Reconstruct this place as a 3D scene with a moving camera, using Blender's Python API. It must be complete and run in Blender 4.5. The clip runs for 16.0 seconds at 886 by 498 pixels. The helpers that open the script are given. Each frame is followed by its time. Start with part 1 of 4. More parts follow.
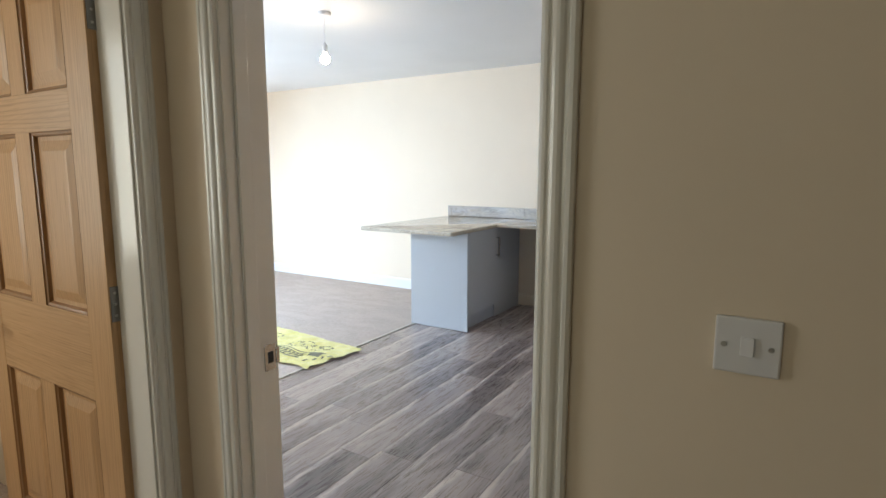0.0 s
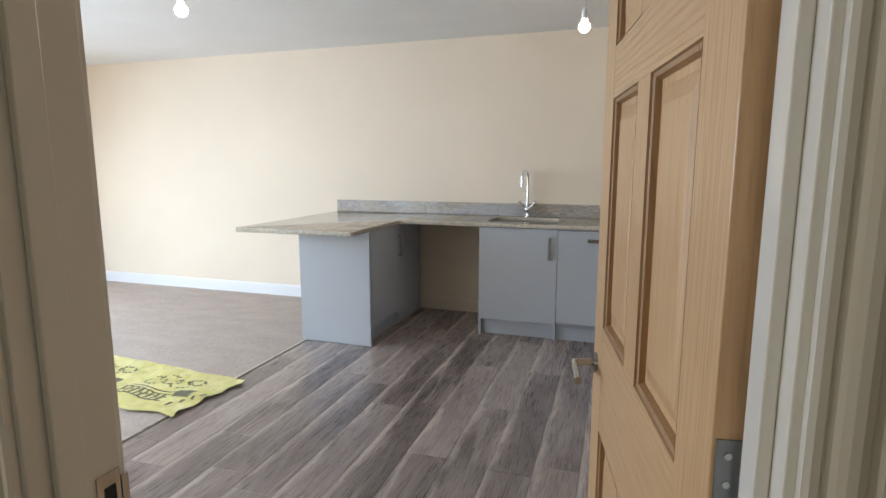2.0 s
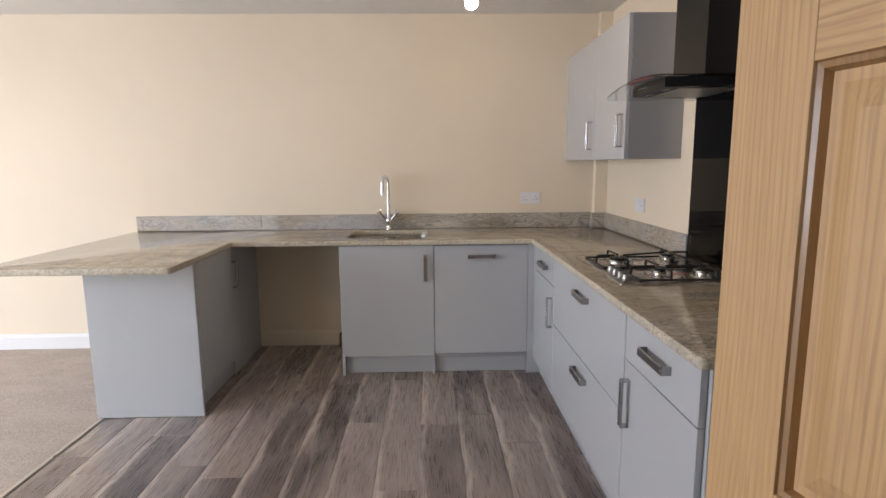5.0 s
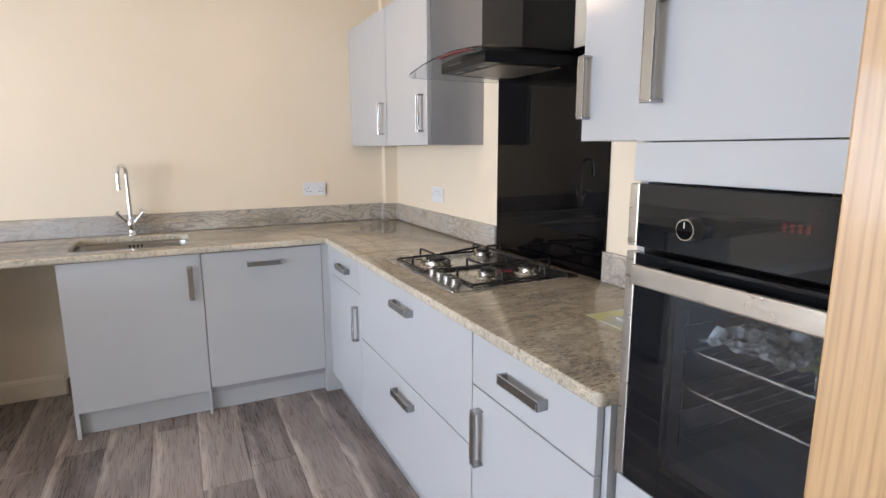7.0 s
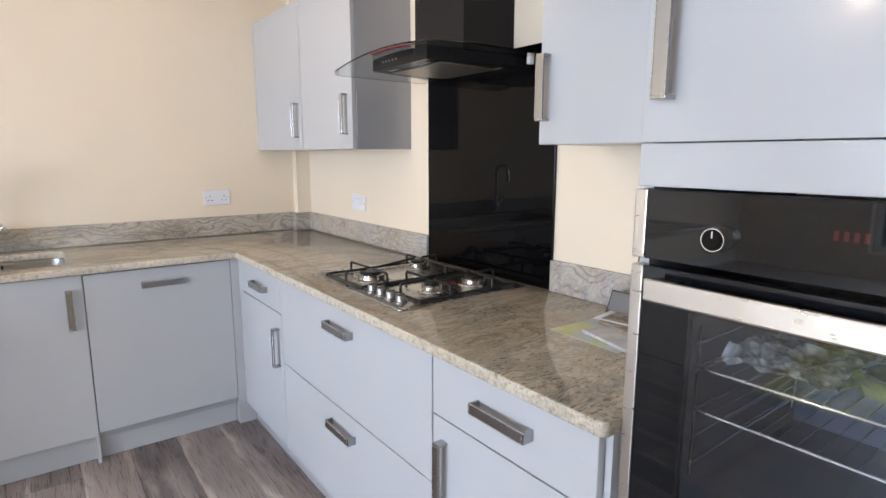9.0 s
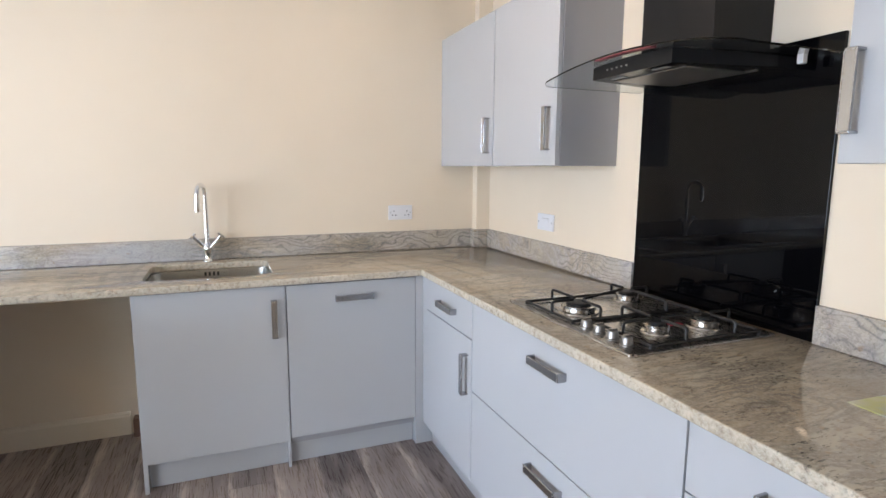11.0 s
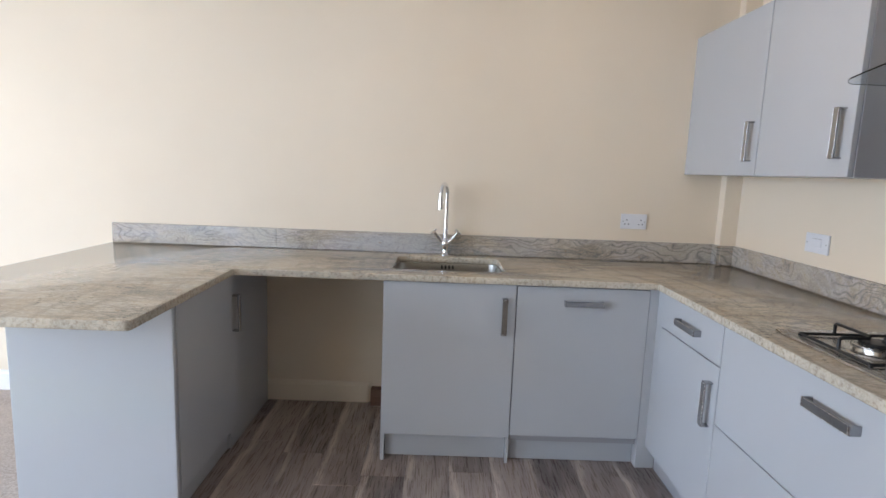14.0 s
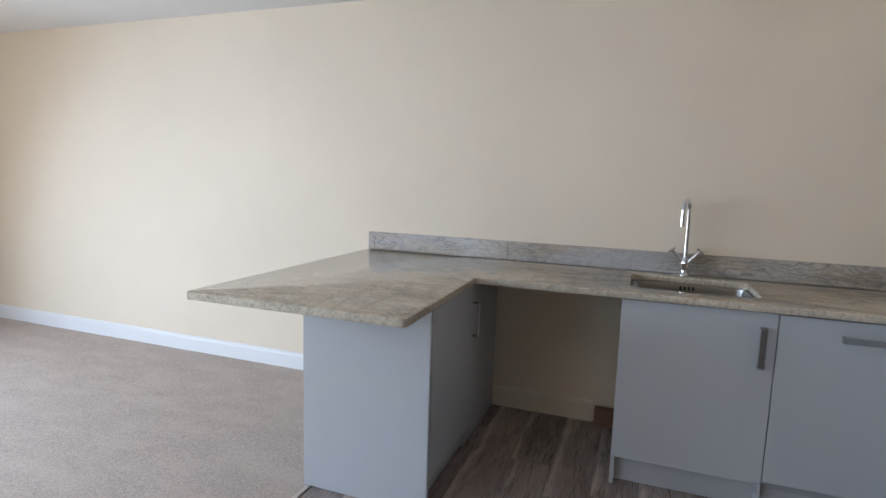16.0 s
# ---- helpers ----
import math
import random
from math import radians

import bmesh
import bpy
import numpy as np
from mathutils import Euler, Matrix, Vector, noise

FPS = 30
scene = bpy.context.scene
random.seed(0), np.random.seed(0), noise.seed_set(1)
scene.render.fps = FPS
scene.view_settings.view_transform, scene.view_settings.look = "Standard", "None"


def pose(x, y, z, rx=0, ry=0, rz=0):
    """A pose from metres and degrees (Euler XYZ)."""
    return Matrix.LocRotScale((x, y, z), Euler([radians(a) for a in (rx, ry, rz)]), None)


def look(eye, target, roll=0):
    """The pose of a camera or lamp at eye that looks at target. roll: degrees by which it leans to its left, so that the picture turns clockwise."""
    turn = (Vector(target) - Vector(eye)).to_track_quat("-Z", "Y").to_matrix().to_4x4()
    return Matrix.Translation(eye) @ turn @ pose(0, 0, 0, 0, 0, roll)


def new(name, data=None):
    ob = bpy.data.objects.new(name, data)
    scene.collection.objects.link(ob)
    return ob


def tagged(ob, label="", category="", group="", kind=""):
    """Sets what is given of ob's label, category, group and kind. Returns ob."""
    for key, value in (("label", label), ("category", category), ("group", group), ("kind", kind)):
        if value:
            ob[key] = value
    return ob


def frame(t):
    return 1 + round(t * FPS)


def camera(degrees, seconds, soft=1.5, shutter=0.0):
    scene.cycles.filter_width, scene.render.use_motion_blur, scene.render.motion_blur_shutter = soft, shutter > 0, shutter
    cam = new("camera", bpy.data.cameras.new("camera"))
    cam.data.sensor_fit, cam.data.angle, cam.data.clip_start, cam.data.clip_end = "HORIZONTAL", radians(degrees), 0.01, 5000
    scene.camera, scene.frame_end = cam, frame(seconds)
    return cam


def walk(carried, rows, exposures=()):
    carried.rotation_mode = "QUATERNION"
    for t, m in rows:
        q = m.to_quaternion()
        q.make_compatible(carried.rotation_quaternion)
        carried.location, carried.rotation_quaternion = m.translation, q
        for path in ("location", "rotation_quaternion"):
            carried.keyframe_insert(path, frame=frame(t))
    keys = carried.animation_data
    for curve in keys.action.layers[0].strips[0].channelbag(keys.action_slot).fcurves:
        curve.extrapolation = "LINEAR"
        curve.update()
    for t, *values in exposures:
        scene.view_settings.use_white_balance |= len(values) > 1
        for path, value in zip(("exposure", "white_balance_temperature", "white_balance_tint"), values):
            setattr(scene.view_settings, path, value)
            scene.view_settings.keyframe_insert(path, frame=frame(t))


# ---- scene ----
cam = camera(78.3, 16.0)
PATH = [
    (0, (-1.087, 3.598, 1.383), (-2.118, 5.29, 1.106), 0.1),
    (0.5, (-1.19, 3.723, 1.38), (-2.185, 5.436, 1.104), 0.4),
    (1, (-1.312, 3.874, 1.366), (-2.268, 5.611, 1.1), -0.2),
    (1.5, (-1.415, 3.972, 1.352), (-2.242, 5.769, 1.052), -0.4),
    (2, (-1.578, 4.056, 1.353), (-2.185, 5.938, 1.05), 0.0),
    (2.5, (-1.696, 4.116, 1.366), (-2.149, 6.042, 1.07), 0.1),
    (3, (-1.778, 4.222, 1.363), (-2.155, 6.165, 1.08), 0.7),
    (5.5, (-2.048, 4.881, 1.392), (-1.877, 6.848, 1.07), -0.1),
    (6, (-2.041, 5.032, 1.38), (-1.726, 6.977, 1.04), 0.9),
    (6.5, (-2.039, 5.152, 1.375), (-1.458, 7.037, 1.044), 1.0),
    (7, (-2.086, 5.232, 1.389), (-1.223, 7.0, 1.029), -0.2),
    (7.5, (-2.121, 5.295, 1.386), (-1.073, 6.961, 1.031), -0.6),
    (8, (-2.134, 5.325, 1.384), (-0.984, 6.923, 1.031), -0.7),
    (8.5, (-2.128, 5.374, 1.377), (-0.929, 6.939, 1.036), -0.3),
    (9, (-2.137, 5.455, 1.379), (-0.952, 7.03, 1.043), 0.1),
    (9.5, (-2.161, 5.556, 1.385), (-1.079, 7.207, 1.064), 0.2),
    (10, (-2.187, 5.664, 1.395), (-1.233, 7.394, 1.085), 0.1),
    (12.5, (-2.3, 5.758, 1.389), (-1.851, 7.687, 1.116), 1.0),
    (13, (-2.311, 5.768, 1.383), (-1.975, 7.721, 1.11), 1.2),
    (13.5, (-2.329, 5.76, 1.382), (-2.143, 7.732, 1.103), 1.6),
    (14, (-2.382, 5.769, 1.381), (-2.357, 7.749, 1.096), 2.2),
    (14.5, (-2.44, 5.764, 1.376), (-2.581, 7.739, 1.093), 2.4),
    (15, (-2.503, 5.747, 1.373), (-2.814, 7.704, 1.102), 2.2),
    (15.5, (-2.542, 5.726, 1.376), (-3.035, 7.646, 1.114), 2.0),
    (16, (-2.562, 5.703, 1.381), (-3.238, 7.567, 1.122), 1.8),
]
EXPOSURES = [(0.0, 0.08, 6800, 14), (1.0, 0.01, 6800, 14), (1.5, -0.13, 7000, 14), (2.5, -0.34, 7600, 20.5), (3.2, -0.4, 7700, 21.5),
             (5.3, -0.1, 8350, 24.5), (6.0, 0.16, 8250, 23.5), (7.0, 0.38, 7750, 21.5), (8.5, 0.46, 7500, 21.5), (10.2, 0.43, 7500, 20.5),
             (12.5, 0.38, 7250, 20.5), (13.5, 0.21, 7250, 20.5), (14.5, -0.22, 7050, 19.5), (15.0, -0.39, 6930, 19.5), (16.0, -0.59, 6970, 18.5)]
walk(cam, [(t, look(eye, target, roll)) for t, eye, target, roll in PATH], EXPOSURES)

# ---- light ----
world = bpy.data.worlds.new("world")
scene.world = world
world.use_nodes = True
wn = world.node_tree
sky = wn.nodes.new("ShaderNodeTexSky")
sky.sky_type, sky.sun_disc = "NISHITA", False
sky.sun_elevation, sky.sun_rotation = radians(46), radians(76)
wn.links.new(sky.outputs[0], wn.nodes["Background"].inputs[0])
wn.nodes["Background"].inputs[1].default_value = 0.12


def lamp(name, kind, energy, color, m, **more):
    data = bpy.data.lights.new(name, kind)
    data.energy, data.color = energy, color
    if kind == "AREA":
        data.shape, data.size, data.size_y = "RECTANGLE", more["width"], more["height"]
        data.spread = radians(more.get("spread", 180))
    if kind == "SUN":
        data.angle = radians(0.5)
    ob = new(name, data)
    ob.matrix_world = m
    return ob


lamp("sun", "SUN", 3.0, (1, 0.95, 0.88), look((8, 2, 8.5), (0, 0, 0)))
# daylight in the west window's opening and in the added south one
SKY_BLUE = (0.55, 0.76, 1.0)
lamp("west_window_light", "AREA", 178, (0.45, 0.7, 1.0), look((-7.93, 5.9, 1.35), (-4.6, 6.6, -0.6)), width=1.9, height=1.7, spread=150)
# light thrown up by the sunlit ground outside
lamp("west_ground_light", "AREA", 36, (1.0, 0.95, 0.84), look((-7.9, 5.9, 1.0), (-4.0, 6.2, 2.4)), width=1.9, height=1.2)
# fill light for south-facing fronts and north wall; its window is added
lamp("south_fill_light", "AREA", 46, SKY_BLUE, look((-5.35, 4.72, 1.4), (-4.2, 7.5, 0.1)), width=2.0, height=1.2)
lamp("bedroom_window_light", "AREA", 17, (0.94, 1.0, 0.93), look((-3.98, 3.1, 1.5), (-2.0, 3.2, 1.1)), width=1.1, height=1.1)
# fill light added to lift the dim hall; no known source
lamp("hall_fill_light", "AREA", 6.2, (0.97, 1.0, 0.8), look((-1.75, 1.56, 1.5), (-1.4, 4.0, 1.1)), width=0.7, height=1.2)


# ---- materials ----
def material(name, color=(0.5, 0.5, 0.5), rough=0.5, metal=0.0, coat=0.0):
    m = bpy.data.materials.new(name)
    m.use_nodes = True
    b = m.node_tree.nodes["Principled BSDF"]
    b.inputs["Base Color"].default_value = (*color, 1)
    b.inputs["Roughness"].default_value = rough
    b.inputs["Metallic"].default_value = metal
    b.inputs["Coat Weight"].default_value = coat
    b.inputs["Coat Roughness"].default_value = 0.05
    return m


class Net:
    """Shorthand for a material's nodes."""

    def __init__(self, m):
        self.t = m.node_tree
        self.b = self.t.nodes["Principled BSDF"]

    def add(self, kind, **values):
        n = self.t.nodes.new(kind)
        for key, v in values.items():
            if key in n.inputs:
                n.inputs[key].default_value = v
        return n

    def link(self, a, b):
        self.t.links.new(a, b)

    def coords(self, scale=(1, 1, 1), turn=(0, 0, 0), vary=False):
        c, mp = self.add("ShaderNodeTexCoord"), self.add("ShaderNodeMapping")
        mp.inputs["Scale"].default_value = scale
        mp.inputs["Rotation"].default_value = [radians(a) for a in turn]
        self.link(c.outputs["Object"], mp.inputs[0])
        if vary:
            info, k = self.add("ShaderNodeObjectInfo"), self.add("ShaderNodeVectorMath")
            k.operation = "SCALE"
            k.inputs[0].default_value = (13.0, 7.0, 29.0)
            self.link(info.outputs["Random"], k.inputs["Scale"])
            self.link(k.outputs[0], mp.inputs["Location"])
        return mp.outputs[0]

    def noise(self, vec, scale, detail=4, rough=0.5, distort=0.0):
        n = self.add("ShaderNodeTexNoise", Scale=scale, Detail=detail, Roughness=rough, Distortion=distort)
        self.link(vec, n.inputs["Vector"])
        return n.outputs["Fac"]

    def wave(self, vec, direction, scale, distort, detail, detail_scale):
        n = self.add("ShaderNodeTexWave", Scale=scale, Distortion=distort, Detail=detail)
        n.inputs["Detail Scale"].default_value = detail_scale
        n.bands_direction = direction
        self.link(vec, n.inputs["Vector"])
        return n.outputs["Fac"]

    def ramp(self, fac, *stops):
        r = self.add("ShaderNodeValToRGB")
        el = r.color_ramp.elements
        while len(el) < len(stops):
            el.new(0.5)
        for e, (p, c) in zip(el, stops):
            e.position, e.color = p, (*((c,) * 3 if isinstance(c, (int, float)) else c), 1)
        self.link(fac, r.inputs[0])
        return r.outputs[0]

    def mix(self, fac, a, b, mode="MIX"):
        n = self.add("ShaderNodeMix")
        n.data_type, n.blend_type = "RGBA", mode
        for v, s in ((fac, n.inputs[0]), (a, n.inputs[6]), (b, n.inputs[7])):
            if isinstance(v, (int, float)):
                s.default_value = v
            elif isinstance(v, tuple):
                s.default_value = (*v, 1)
            else:
                self.link(v, s)
        return n.outputs[2]

    def bump(self, fac, strength, distance=0.002):
        n = self.add("ShaderNodeBump", Strength=strength, Distance=distance)
        self.link(fac, n.inputs["Height"])
        self.link(n.outputs[0], self.b.inputs["Normal"])

    def color(self, c):
        self.link(c, self.b.inputs["Base Color"])

    def rough(self, c):
        self.link(c, self.b.inputs["Roughness"])


def paint(name, color, rough=0.75, amount=0.05, relief=0.12):
    m = material(name, color, rough)
    n = Net(m)
    v = n.coords()
    big, fine = n.noise(v, 1.3, 3), n.noise(v, 180, 3)
    dark = tuple(c * (1 - amount) for c in color)
    n.color(n.mix(n.ramp(big, (0.35, 0.0), (0.7, 1.0)), dark, color))
    n.bump(fine, relief, 0.001)
    return m


def lacquer(name, color, rough=0.16):
    m = material(name, color, rough, 0, 0.3)
    n = Net(m)
    v = n.coords()
    n.rough(n.ramp(n.noise(v, 6, 4), (0.3, rough), (0.75, rough + 0.07)))
    n.bump(n.noise(v, 22, 2), 0.012, 0.002)
    return m


def granite(name, turn=0.0, warm=1.0):
    """Polished stone: drifting pale and dark bands, clustered veins, grain and flecks."""
    m = material(name, (0.4, 0.36, 0.3), 0.1)
    n = Net(m)
    v = n.coords((1, 1, 1), (0, 0, turn))
    flow = n.coords((1.0, 2.7, 2.7), (0, 0, turn))
    warp = n.noise(flow, 1.2, 5, 0.6, 1.6)
    base = n.ramp(warp, (0.28, (0.269, 0.221, 0.175)), (0.42, (0.470, 0.373, 0.270)), (0.53, (0.52, 0.44, 0.34 / warm)), (0.62, (0.426, 0.351, 0.270)), (0.78, (0.314, 0.270, 0.223)))
    band = n.noise(flow, 2.4, 6, 0.62, 1.9)
    thin = n.noise(flow, 6.5, 5, 0.6, 1.2)
    cluster = n.ramp(n.noise(v, 1.7, 3), (0.4, 0.12), (0.6, 1.0))
    lines = n.mix(1.0, n.ramp(band, (0.45, 0.0), (0.485, 0.55), (0.51, 0.55), (0.56, 0.0)), n.ramp(thin, (0.46, 0.0), (0.495, 0.5), (0.505, 0.5), (0.54, 0.0)), "LIGHTEN")
    c = n.mix(n.mix(1.0, lines, cluster, "MULTIPLY"), base, (0.105, 0.1, 0.095))
    if warm < 1:
        # wavy grey lines, close together, that swell and die away along the strip
        swirl = n.wave(n.coords((0.5, 0.5, 0.9)), "Z", 5.5, 30, 3, 0.8)
        thin2 = n.wave(n.coords((0.6, 0.6, 1.0), (0, 14, 0)), "Z", 13, 42, 3, 0.42)
        c = n.mix(n.ramp(n.noise(v, 2.3, 3), (0.4, 0.7), (0.62, 0.1)), c, (0.48, 0.44, 0.39))
        c = n.mix(n.mix(1.0, n.ramp(swirl, (0.1, 0.0), (0.32, 0.7), (0.42, 0.62), (0.7, 0.0)), n.ramp(n.noise(v, 3.1, 3), (0.42, 0.06), (0.62, 1.0)), "MULTIPLY"), c, (0.15, 0.15, 0.148))
        c = n.mix(n.mix(1.0, n.ramp(thin2, (0.2, 0.0), (0.36, 0.62), (0.5, 0.0)), n.ramp(n.noise(v, 4.0, 3), (0.42, 0.08), (0.64, 1.0)), "MULTIPLY"), c, (0.11, 0.11, 0.112))
    else:
        # broad soft drifts across the slab
        drift = n.wave(n.coords((1, 0.4, 1), (0, 0, -6)), "X", 1.3, 7.0, 3, 1.6)
        c = n.mix(n.mix(1.0, n.ramp(drift, (0.3, 0.0), (0.48, 0.75), (0.56, 0.25), (0.64, 0.7), (0.8, 0.0)), n.ramp(n.noise(v, 1.4, 3), (0.42, 0.1), (0.58, 0.8)), "MULTIPLY"), c, (0.23, 0.19, 0.155))
    grain = n.noise(v, 150, 3, 0.6)
    c = n.mix(n.ramp(grain, (0.45, 0.0), (0.65, 0.34)), c, (0.6, 0.54, 0.45))
    fleck = n.noise(n.coords((0.42, 1.2, 1.2), (0, 0, turn)), 85, 4, 0.7)
    patch = n.noise(v, 5, 3)
    dots = n.mix(1.0, n.ramp(fleck, (0.56, 0.0), (0.62, 0.78 if warm >= 1 else 0.3)), n.ramp(patch, (0.42, 0.15), (0.62, 1.0)), "MULTIPLY")
    c = n.mix(dots, c, (0.045, 0.04, 0.035))
    rust = n.noise(v, 38, 2)
    c = n.mix(n.ramp(rust, (0.66, 0.0), (0.74, 0.4)), c, (0.3, 0.17, 0.07))
    cool = n.ramp(n.noise(flow, 0.9, 3, 0.5, 1.0), (0.42, 0.0), (0.6, 0.6 if warm < 1 else 0.12))
    c = n.mix(cool, c, n.mix(1.0, c, (0.86, 1.0, 1.22), "MULTIPLY"))
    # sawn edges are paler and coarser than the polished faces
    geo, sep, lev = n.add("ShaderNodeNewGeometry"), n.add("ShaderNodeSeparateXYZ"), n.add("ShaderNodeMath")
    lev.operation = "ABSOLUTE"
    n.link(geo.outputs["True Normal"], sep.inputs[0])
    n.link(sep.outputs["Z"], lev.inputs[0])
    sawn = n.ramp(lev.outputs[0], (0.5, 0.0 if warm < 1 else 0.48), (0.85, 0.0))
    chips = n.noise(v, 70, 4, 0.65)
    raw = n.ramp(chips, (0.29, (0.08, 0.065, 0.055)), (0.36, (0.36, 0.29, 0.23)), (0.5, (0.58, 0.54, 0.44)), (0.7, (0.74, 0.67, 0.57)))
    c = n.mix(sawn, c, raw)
    n.color(c)
    n.rough(n.ramp(grain, (0.3, 0.05), (0.7, 0.1)))
    return m


def timber(name, light, dark, rough=0.4, axis="z", scale=1.0, vary=False, gloss=0.15):
    m = material(name, light, rough, 0, gloss)
    n = Net(m)
    s = {"x": (0.55, 9, 9), "y": (9, 0.55, 9), "z": (9, 9, 0.55)}[axis]
    v = n.coords(tuple(a * scale for a in s), vary=vary)
    fine = n.coords(tuple(a * scale * (7 if a > 1 else 3) for a in s), vary=vary)
    rings = n.noise(v, 1.25, 6, 0.6, 2.8)
    pores = n.noise(fine, 3.0, 4, 0.6)
    c = n.mix(n.ramp(rings, (0.3, 0.0), (0.47, 0.35), (0.53, 0.1), (0.75, 0.7)), light, dark)
    stretch = {"x": (0.1, 1, 1), "y": (1, 0.1, 1), "z": (1, 1, 0.1)}[axis]
    figure = n.wave(n.coords(tuple(a * scale for a in stretch), vary=vary), "Z" if axis == "x" else "X", 13, 26, 2, 0.3)
    where = n.ramp(n.noise(n.coords(tuple((0.4 if a < 1 else 3.5) * scale for a in stretch), vary=vary), 1.6, 2), (0.38, 0.2), (0.62, 0.85))
    lines = n.mix(1.0, n.ramp(figure, (0.1, 0.0), (0.34, 0.65), (0.44, 0.5), (0.8, 0.0)), where, "MULTIPLY")
    c = n.mix(lines, c, tuple(a * 0.84 for a in dark))
    c = n.mix(n.ramp(pores, (0.55, 0.0), (0.75, 0.45)), c, tuple(a * 0.55 for a in dark))
    n.color(c)
    n.bump(pores, 0.08, 0.001)
    n.rough(n.ramp(pores, (0.3, rough), (0.8, rough + 0.15)))
    return m


def vinyl_plank():
    """Grey-brown wood-effect boards, limed along one edge and in drifts; each board has its own tone."""
    m = material("vinyl_plank", (0.283, 0.226, 0.199), 0.4)
    n = Net(m)
    info, oc, sep = n.add("ShaderNodeObjectInfo"), n.add("ShaderNodeTexCoord"), n.add("ShaderNodeSeparateXYZ")
    n.link(oc.outputs["Object"], sep.inputs[0])
    v = n.coords((7, 1.3, 7), vary=True)
    w = n.coords((15, 1.1, 15), vary=True)
    z = n.coords((120, 5, 120), vary=True)
    broad, streak, grain = n.noise(v, 1.2, 4, 0.55, 0.9), n.noise(w, 1.2, 5, 0.62, 0.7), n.noise(z, 1.5, 4, 0.6)
    tone = n.ramp(info.outputs["Random"], (0.0, (0.099, 0.074, 0.071)), (0.3, (0.188, 0.144, 0.132)), (0.55, (0.315, 0.249, 0.224)), (0.8, (0.127, 0.096, 0.092)), (1.0, (0.259, 0.203, 0.184)))
    c = n.mix(n.ramp(broad, (0.42, 0.0), (0.7, 0.75)), tone, (0.408, 0.327, 0.287))
    c = n.mix(n.ramp(broad, (0.28, 0.55), (0.44, 0.0)), c, (0.116, 0.086, 0.081))
    # pale limed wash that follows one long edge and wanders off it
    wander = n.add("ShaderNodeMath")
    wander.operation = "MULTIPLY_ADD"
    n.link(n.noise(n.coords((1.5, 2.2, 1.5), vary=True), 1.4, 3, 0.5, 0.4), wander.inputs[0])
    wander.inputs[1].default_value = 0.11
    n.link(sep.outputs["X"], wander.inputs[2])
    edge = n.ramp(wander.outputs[0], (0.045, 0.0), (0.064, 0.9), (0.071, 0.85), (0.095, 0.0))
    c = n.mix(n.mix(1.0, edge, n.ramp(streak, (0.36, 0.15), (0.58, 1.0)), "MULTIPLY"), c, (0.574, 0.475, 0.425))
    c = n.mix(n.ramp(streak, (0.56, 0.0), (0.74, 0.5)), c, (0.508, 0.414, 0.364))
    c = n.mix(n.ramp(streak, (0.28, 0.2), (0.43, 0.0)), c, (0.105, 0.077, 0.073))
    c = n.mix(n.ramp(grain, (0.36, 0.1), (0.52, 0.0)), c, (0.099, 0.074, 0.070))
    n.color(c)
    n.rough(n.ramp(grain, (0.3, 0.25), (0.7, 0.32)))
    m.node_tree.nodes["Principled BSDF"].inputs["Specular IOR Level"].default_value = 0.9
    n.bump(grain, 0.01, 0.001)
    return m


def carpet_pile():
    m = material("carpet_pile", (0.403, 0.329, 0.268), 0.95)
    n = Net(m)
    v = n.coords()
    tuft, blotch, track = n.noise(v, 110, 4, 0.7), n.noise(v, 24, 4, 0.6), n.noise(n.coords((1, 2.2, 1), (0, 0, 35)), 3, 4)
    c = n.mix(n.ramp(tuft, (0.38, 0.0), (0.62, 1.0)), (0.34, 0.275, 0.235), (0.561, 0.47, 0.405))
    c = n.mix(n.ramp(blotch, (0.4, 0.0), (0.62, 0.4)), c, (0.439, 0.366, 0.317))
    c = n.mix(n.ramp(track, (0.45, 0.0), (0.62, 0.25)), c, (0.610, 0.512, 0.439))
    n.color(c)
    n.bump(tuft, 0.45, 0.005)
    return m


def metal(name, color, rough, scratch=(30, 30, 30)):
    m = material(name, color, rough, 1.0)
    n = Net(m)
    f = n.noise(n.coords(scratch), 6, 4, 0.7)
    n.rough(n.ramp(f, (0.3, max(rough - 0.05, 0.02)), (0.75, rough + 0.1)))
    return m


def glass(name, color=(1, 1, 1), rough=0.0):
    m = material(name, color, rough)
    m.node_tree.nodes["Principled BSDF"].inputs["Transmission Weight"].default_value = 1.0
    m.node_tree.nodes["Principled BSDF"].inputs["IOR"].default_value = 1.45
    return m


def glowing(name, color, strength):
    m = material(name, color, 0.5)
    b = m.node_tree.nodes["Principled BSDF"]
    b.inputs["Emission Color"].default_value = (*color, 1)
    b.inputs["Emission Strength"].default_value = strength
    return m


def grass():
    m = material("grass", (0.06, 0.1, 0.03), 0.9)
    n = Net(m)
    v = n.coords()
    n.color(n.mix(n.ramp(n.noise(v, 3, 5), (0.3, 0.0), (0.7, 1.0)), (0.05, 0.09, 0.025), (0.11, 0.16, 0.05)))
    n.bump(n.noise(v, 60, 4), 0.6, 0.03)
    return m


def yellow_film():
    m = material("yellow_film", (0.78, 0.7, 0.1), 0.32, 0, 0.2)
    n = Net(m)
    v = n.coords()
    n.color(n.mix(n.ramp(n.noise(v, 7, 4, 0.6), (0.35, 0.0), (0.7, 1.0)), (0.62, 0.56, 0.16), (0.82, 0.77, 0.36)))
    n.bump(n.noise(v, 26, 4, 0.6, 0.6), 0.5, 0.012)
    return m


